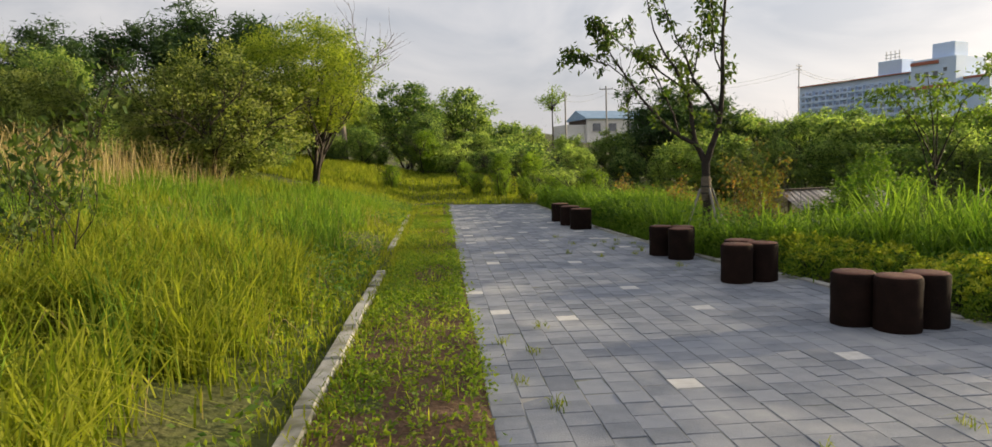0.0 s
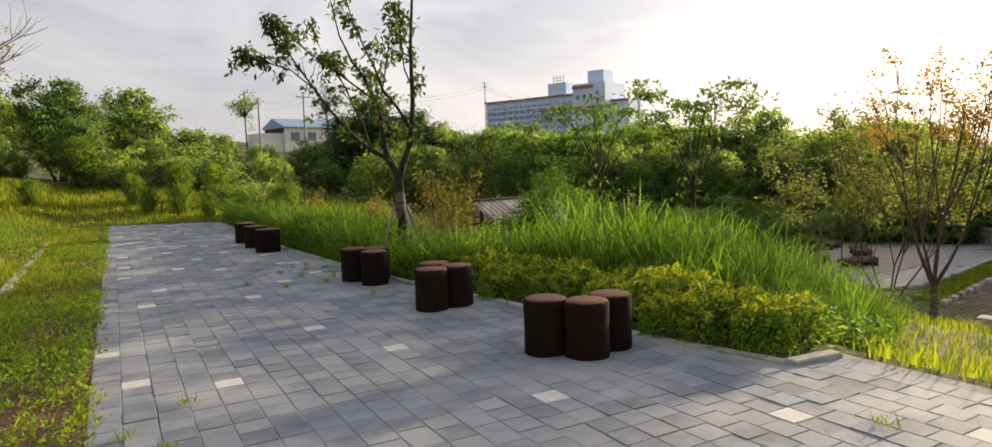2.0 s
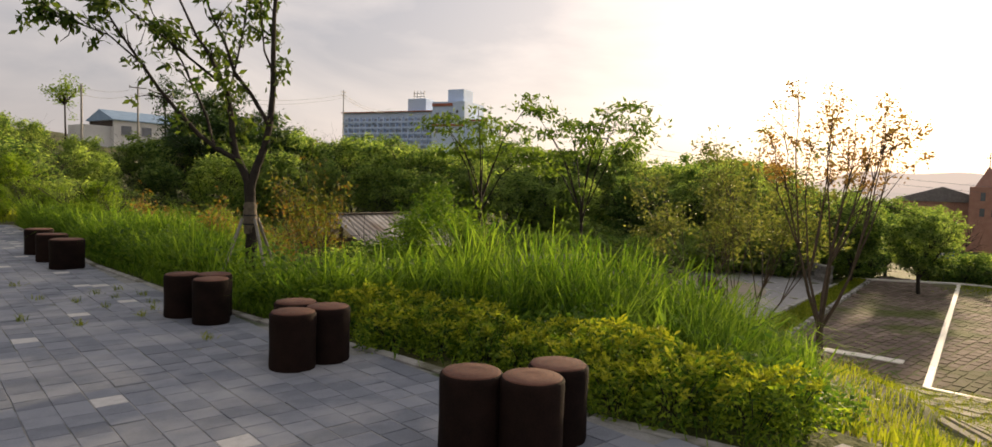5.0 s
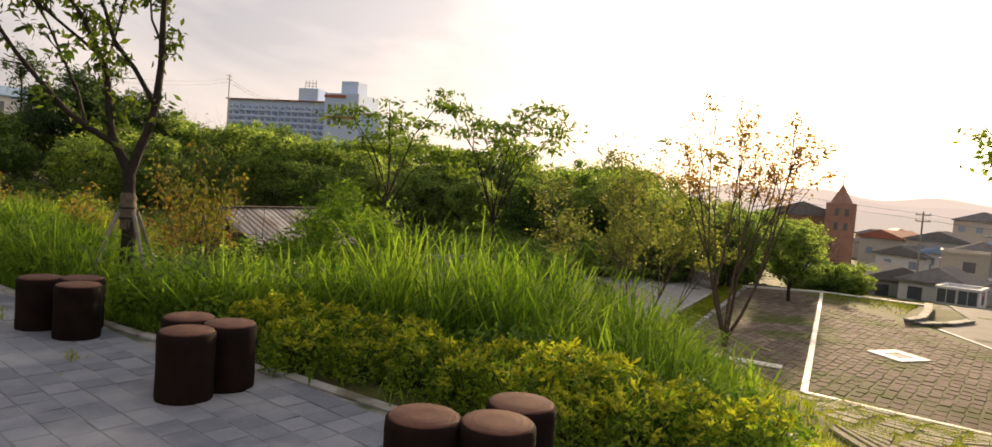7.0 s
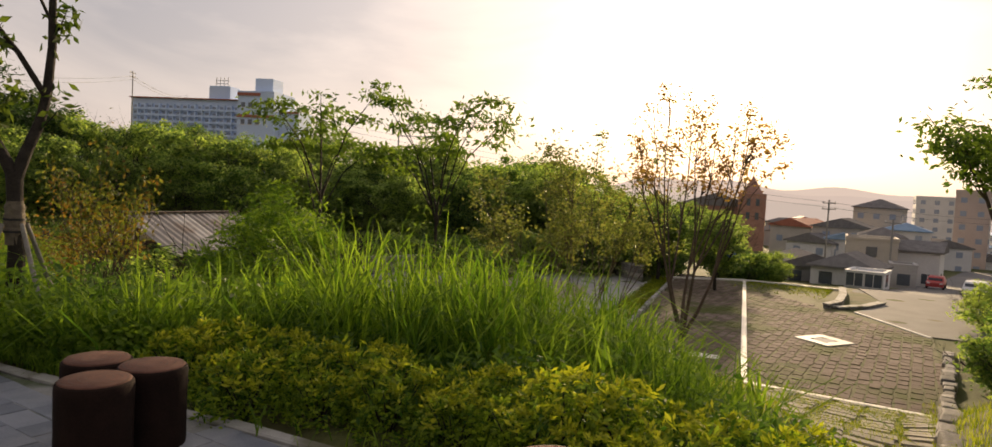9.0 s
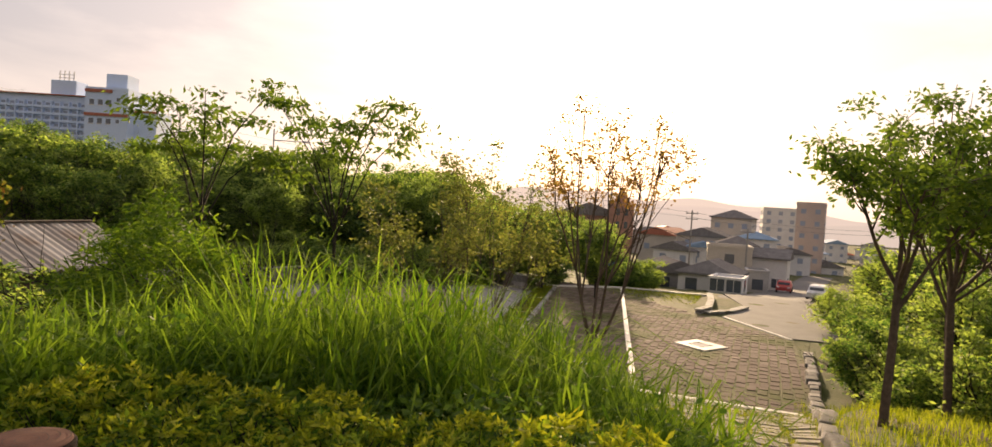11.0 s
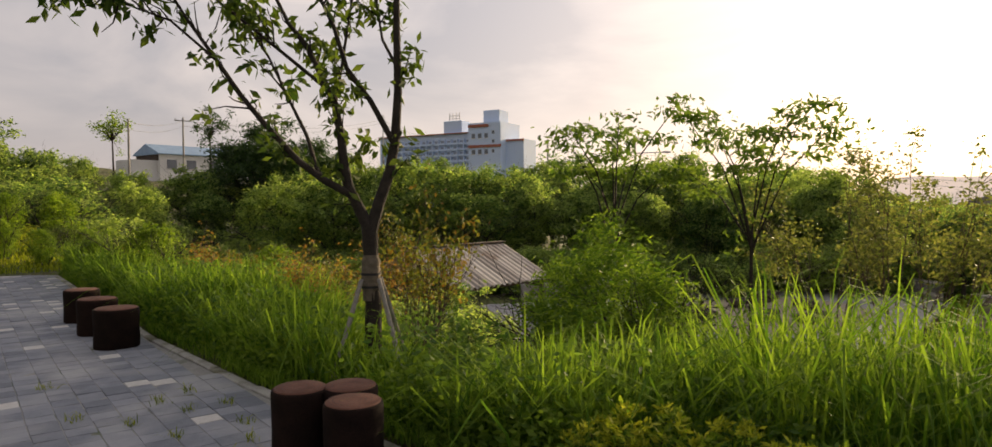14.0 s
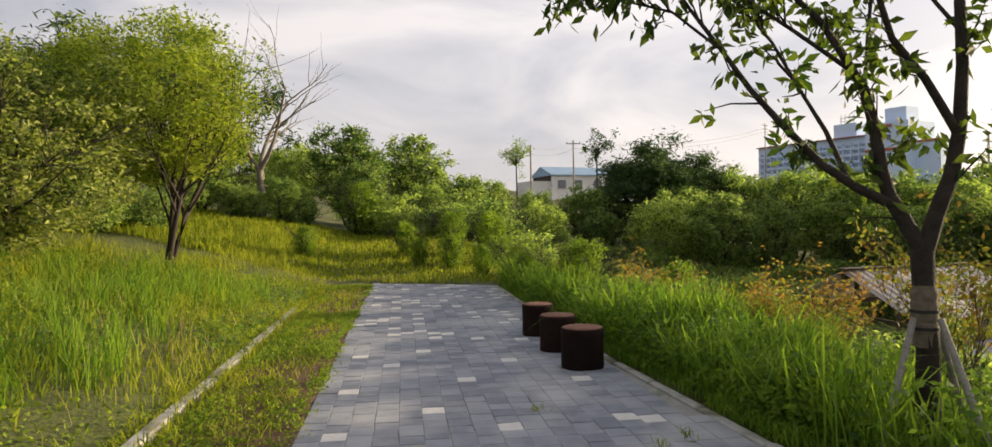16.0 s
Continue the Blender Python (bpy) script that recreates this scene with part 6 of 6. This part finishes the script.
# utility poles, wires and lamps
def utility_pole(x, y, z0, z1, label="grey concrete utility pole with cross arms", arms=2, turn=0, r=0.14):
    ob = thing("utility_pole", label, "pole", "utility poles", pose(x, y, 0, 0, 0, turn))
    part("post", tube_mesh("post", [([(0, 0, z0), (0, 0, (z0 + z1) / 2), (0, 0, z1)], [r, r * 0.85, r * 0.7])], M_POLE, 8), None, ob)
    for i in range(arms):
        z = z1 - 0.5 - 0.8 * i
        arm = part("cross_arm", boxes((-1.0, -0.06, z, 1.0, 0.06, z + 0.12)), M_POLE, ob)
        for k in (-0.9, 0, 0.9):
            part("insulator", boxes((k - 0.05, -0.05, z + 0.12, k + 0.05, 0.05, z + 0.32)), M_PLASTER, arm)


def cable(a, b, sag):
    k = np.linspace(0, 1, 14)
    p = [tuple(np.array(a) * (1 - t) + np.array(b) * t + np.array([0, 0, -4 * sag * t * (1 - t)])) for t in k]
    ob = tagged(new("cable", tube_mesh("cable", [(p, [0.013 * max(1, np.hypot(p[7][0], p[7][1]) / 70)] * 14)], M_WIRE, 4)), "thin grey overhead cable", "cable", "overhead cables")


utility_pole(14.2, 76.0, 2, 9.7, arms=0, label="slim dark wooden pole rising from the trees", r=0.12)
utility_pole(79, 143, 5, 22.0, arms=2, turn=30)
utility_pole(24, 96, 4, 12.6, arms=1)
utility_pole(61, 68.5, -2, 9.8, arms=2, turn=40)
utility_pole(101, 13.8, -9, 2.6, arms=2, turn=60)
utility_pole(92, 6.0, -8, 0.6, arms=1, turn=60)
for dz in (0, 0.7):
    cable((24, 96, 12.2 - dz), (14.2, 76, 9.4 - dz), 0.5)
    cable((24, 96, 12.2 - dz), (79, 143, 21 - dz), 1.5)
    cable((61, 68.5, 9.2 - dz), (101, 13.8, 2.3 - dz), 0.8)
    cable((101, 13.8, 2.3 - dz), (140, -20, 1.5 - dz), 0.8)
    cable((79, 143, 21 - dz), (180, 280, 36 - dz), 2)


def street_lamp(x, y, z0, z1):
    ob = thing("street_lamp", "slim grey street lamp with a single arm", "street lamp", at=pose(x, y, 0, 0, 0, 0))
    part("post", tube_mesh("post", [([(0, 0, z0), (0, 0, z1)], [0.09, 0.06])], M_POLE, 8), None, ob)
    part("arm", tube_mesh("arm", [([(0, 0, z1 - 0.9), (1.0, -0.6, z1 - 0.85), (2.2, -1.4, z1 - 0.8)], [0.05, 0.045, 0.04])], M_POLE, 6), None, ob)
    part("head", bevelled(boxes((2.0, -1.6, z1 - 0.86, 2.7, -1.2, z1 - 0.72)), 0.03), M_GREYR, ob)


street_lamp(45.5, 41.5, -4, 6.6)


# road, cars, sign and the hills far off
def road():
    mids = [(47, 3.6), (53, 4.0), (66, 2.9), (80, 1.8), (96, 0.3), (120, -2.0), (170, -8)]
    co, q = [], []
    for i, (x, y) in enumerate(mids):
        z = float(land(x, y)) + (0.06 if i else -0.35)
        for s in (-2.9, 2.9):
            co.append((x, y + s, z + 0.05))
    q = [(2 * i, 2 * i + 2, 2 * i + 3, 2 * i + 1) for i in range(len(mids) - 1)]
    ob = tagged(new("road", quads_mesh("road", np.array(co), q, M_ROAD)), "narrow grey lane running down to the town", "road", kind="structure")
    so = ob.modifiers.new("depth", "SOLIDIFY")
    so.thickness = 0.3


road()


def car(x, y, turn, paint, label):
    z = float(land(x, y)) + 0.12
    ob = thing("car", label, "car", "cars along the lane", pose(x, y, z, 0, 0, turn))
    bm = bmesh.new()
    prof = [(-2.1, 0.35), (-2.15, 0.8), (-1.5, 0.95), (-0.9, 1.42), (0.7, 1.45), (1.5, 1.0), (2.1, 0.9), (2.15, 0.35)]
    l = [bm.verts.new((px, -0.84 + 0.12 * (pz > 1.1), pz)) for px, pz in prof]
    r = [bm.verts.new((px, 0.84 - 0.12 * (pz > 1.1), pz)) for px, pz in prof]
    bm.faces.new(l)
    bm.faces.new(r[::-1])
    for i in range(len(prof)):
        j = (i + 1) % len(prof)
        bm.faces.new((l[j], l[i], r[i], r[j]))
    part("body", bm, paint, ob)
    part("windscreen", boxes((-1.42, -0.66, 1.0, -1.05, 0.66, 1.3)), M_WINDOW, ob)
    for wx in (-1.3, 1.3):
        for wy in (-0.8, 0.8):
            part("wheel", tube_mesh("wheel", [([(wx, wy - 0.1, 0.32), (wx, wy + 0.1, 0.32)], [0.32, 0.32])], M_TYRE, 14), None, ob)
    for wy in (-0.6, 0.6):
        part("headlight", boxes((-2.19, wy - 0.15, 0.68, -2.1, wy + 0.15, 0.82)), M_PLASTER, ob)


car(93, 1.3, -5, M_CARRED, "red car parked by the lane")
car(78, -1.4, -8, M_CARWHITE, "white car parked by the lane")
car(84, -2.0, -8, M_CARWHITE, "white car parked by the lane")


def blue_sign():
    ob = thing("road_sign", "small dark blue sign on a thin post", "sign", at=pose(52.5, 14.84, -4.0, 0, 0, -72))
    part("post", tube_mesh("post", [([(0, 0, 0), (0, 0, 2.4)], [0.03, 0.03])], M_POLE, 6), None, ob)
    panel = part("panel", bevelled(boxes((-0.5, -0.03, 1.5, 0.5, 0.03, 2.4)), 0.01), M_SIGN, ob)
    part("letter_p", boxes((-0.2, -0.045, 1.65, -0.08, -0.032, 2.25), (-0.08, -0.045, 2.14, 0.16, -0.032, 2.25), (-0.08, -0.045, 1.90, 0.16, -0.032, 2.0), (0.16, -0.045, 1.93, 0.27, -0.032, 2.22)), M_LINE, panel, "white letter P")


blue_sign()


def hills():
    # ridges emit a flat tone, paler with distance, in place of real haze
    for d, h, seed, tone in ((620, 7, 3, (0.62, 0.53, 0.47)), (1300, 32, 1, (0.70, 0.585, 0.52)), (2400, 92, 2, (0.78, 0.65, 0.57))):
        m = bpy.data.materials.new("haze_glow_hill")
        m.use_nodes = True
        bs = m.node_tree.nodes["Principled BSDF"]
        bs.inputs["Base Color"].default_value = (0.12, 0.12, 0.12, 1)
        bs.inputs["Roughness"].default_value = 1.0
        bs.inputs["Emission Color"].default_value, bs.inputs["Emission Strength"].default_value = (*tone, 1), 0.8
        az = np.radians(np.linspace(40, 150, 160))
        top = h * (0.55 + 0.25 * np.sin(az * 9 + seed) + 0.12 * np.sin(az * 23 + 2 * seed) + 0.08 * np.sin(az * 51 + seed))
        lo = np.stack([d * np.sin(az), d * np.cos(az), np.full(len(az), -40.0)], 1)
        hi = np.stack([(d + 60) * np.sin(az), (d + 60) * np.cos(az), top], 1)
        n = len(az)
        q = [(i, i + 1, n + i + 1, n + i) for i in range(n - 1)]
        tagged(new("backdrop", quads_mesh("backdrop", np.concatenate([lo, hi]), q, m)), "long wooded hills with distance haze put in as a glow", "hills", kind="structure")


hills()


# ---------------------------------------------------------------- the paved terrace, stone by stone
def paving():
    rng = np.random.default_rng(2)
    bed = bmesh.new()
    ys = np.concatenate([np.linspace(-6, 3.34, 6), np.linspace(3.36, 24.1, 24)])
    rows = []
    for y in ys:
        rows.append((bed.verts.new((-0.1, y, -0.005)), bed.verts.new((float(pave_right(y)), y, -0.005))))
    a, b = bed.verts.new((-0.1, 25.75, -0.005)), bed.verts.new((3.06, 24.2, -0.005))
    rows.append((a, b))
    for (p, q), (r, s) in zip(rows, rows[1:]):
        bed.faces.new((p, q, s, r))
    pav = tagged(part("pavement", bed, M_JOINT), "terrace of grey concrete pavers with a few pale ones", "paving", kind="structure")
    S = 0.2

    def stone(w, l):
        bm = bevelled(boxes((-w / 2, -l / 2, -0.03, w / 2, l / 2, 0.0)), 0.004)
        bmesh.ops.delete(bm, geom=[f for f in bm.faces if f.normal.z < -0.9], context="FACES")
        return bm

    shapes = {}
    for name, l in (("s", 0.2), ("m", 0.3)):
        for mat in (M_PAVER, M_WHITE, M_PAVER_FAR):
            bm = stone(S - 0.005, l - 0.005)
            me = bpy.data.meshes.new("paver")
            bm.to_mesh(me)
            bm.free()
            me.materials.append(mat)
            shapes[name, mat.name] = me
    pale = [(2.56, 3.89), (0.80, 5.39), (1.25, 3.40), (3.65, 2.70), (2.30, 5.54), (1.86, 6.88), (1.02, 12.54), (1.68, 12.03), (0.17, 12.05), (1.45, 13.63), (2.56, 12.11), (2.55, 13.43), (0.98, 15.38), (0.57, 14.52),
            (0.15, 5.9), (0.05, 7.0), (4.3, 1.9), (0.45, 9.2), (1.55, 9.0), (2.75, 10.6), (2.85, 12.0), (0.7, 10.4), (2.2, 9.9), (0.25, 13.4), (0.3, 15.2), (2.0, 14.6), (2.6, 15.0)]
    far_co, far_q, white_co, white_q = [], [], [], []
    near = 0
    cand = []
    for i, x in enumerate(np.arange(-0.1 + S / 2, 5.1, S)):
        y = -5.0 + (0.1 if i % 2 else 0.0)
        while y < 26:
            l = 0.3 if (rng.uniform() < 0.14 and y < 12) else 0.2
            cy = y + l / 2
            if -0.1 < x < float(pave_right(cy)) - 0.06 and cy < float(pave_end(x)) - 0.1:
                cand.append((x, cy, l))
            y += l
    for x, cy, l in cand:
        white = l == 0.2 and (any(abs(x - px) < 0.1 and abs(cy - py) < 0.1 for px, py in pale) or (cy > 15.5 and rng.uniform() < 0.10) or (cy < 2 and rng.uniform() < 0.03))
        z = rng.normal(0, 0.0016)
        if 2.2 < cy < 6.6 and 0.2 < x < 3.0 and near < 300:
            ob = new("paver", shapes["s" if l == 0.2 else "m", (M_WHITE if white else M_PAVER).name])
            ob.parent = pav
            ob.matrix_basis = pose(x + rng.normal(0, 0.0015), cy + rng.normal(0, 0.002), z, rng.normal(0, 0.4), rng.normal(0, 0.4), rng.normal(0, 0.5))
            near += 1
            continue
        co, q = (white_co, white_q) if white else (far_co, far_q)
        x, cy = x + rng.normal(0, 0.0018), cy + rng.normal(0, 0.0025)
        hx, hy, t, k = S / 2 - 0.0025, l / 2 - 0.0025, 0.004, len(co)
        tz = rng.normal(0, 0.0016, 4)
        co += [(x - hx, cy - hy, z - 0.03), (x + hx, cy - hy, z - 0.03), (x + hx, cy + hy, z - 0.03), (x - hx, cy + hy, z - 0.03),
               (x - hx, cy - hy, z - t), (x + hx, cy - hy, z - t), (x + hx, cy + hy, z - t), (x - hx, cy + hy, z - t),
               (x - hx + t, cy - hy + t, z + tz[0]), (x + hx - t, cy - hy + t, z + tz[1]), (x + hx - t, cy + hy - t, z + tz[2]), (x - hx + t, cy + hy - t, z + tz[3])]
        turn = rng.normal(0, 0.008)
        co[k:] = [(x + (u - x) - turn * (v - cy), cy + (v - cy) + turn * (u - x), w) for u, v, w in co[k:]]
        q.append((k + 8, k + 9, k + 10, k + 11))
        for m in (0, 4):
            for s in range(4):
                q.append((k + m + s, k + m + (s + 1) % 4, k + m + 4 + (s + 1) % 4, k + m + 4 + s))
    for co, q, mat in ((far_co, far_q, M_PAVER_FAR), (white_co, white_q, M_WHITE)):
        me = quads_mesh("pavers_beyond", np.array(co), q, mat)
        tagged(part("pavers_beyond", me, None, pav), kind="stuff")
    # tufts in the joints
    ts = []
    for x, y in ((0.15, 3.6), (0.32, 4.3), (0.3, 3.1), (0.5, 5.1), (0.1, 4.6), (2.4, 2.5), (3.0, 10.3), (3.05, 10.9), (2.75, 10.9), (2.0, 11.2), (2.9, 11.5), (3.9, 2.3), (1.5, 2.2), (2.7, 9.6), (2.5, 10.3), (2.9, 9.9), (2.3, 10.8), (2.1, 9.4), (2.6, 11.3), (1.7, 10.0), (2.9, 8.2), (1.9, 12.4)):
        ts += [(x + rng.normal(0, 0.03), y + rng.normal(0, 0.05), -0.005) for _ in range(22)]
    tagged(new("joint_tufts", blade_mesh("joint_tufts", np.array(ts), 0.07, 0.006, M_MEADOW, rng, 0.9)), "small grass tufts growing from the paving joints", "weeds", kind="stuff")


paving()
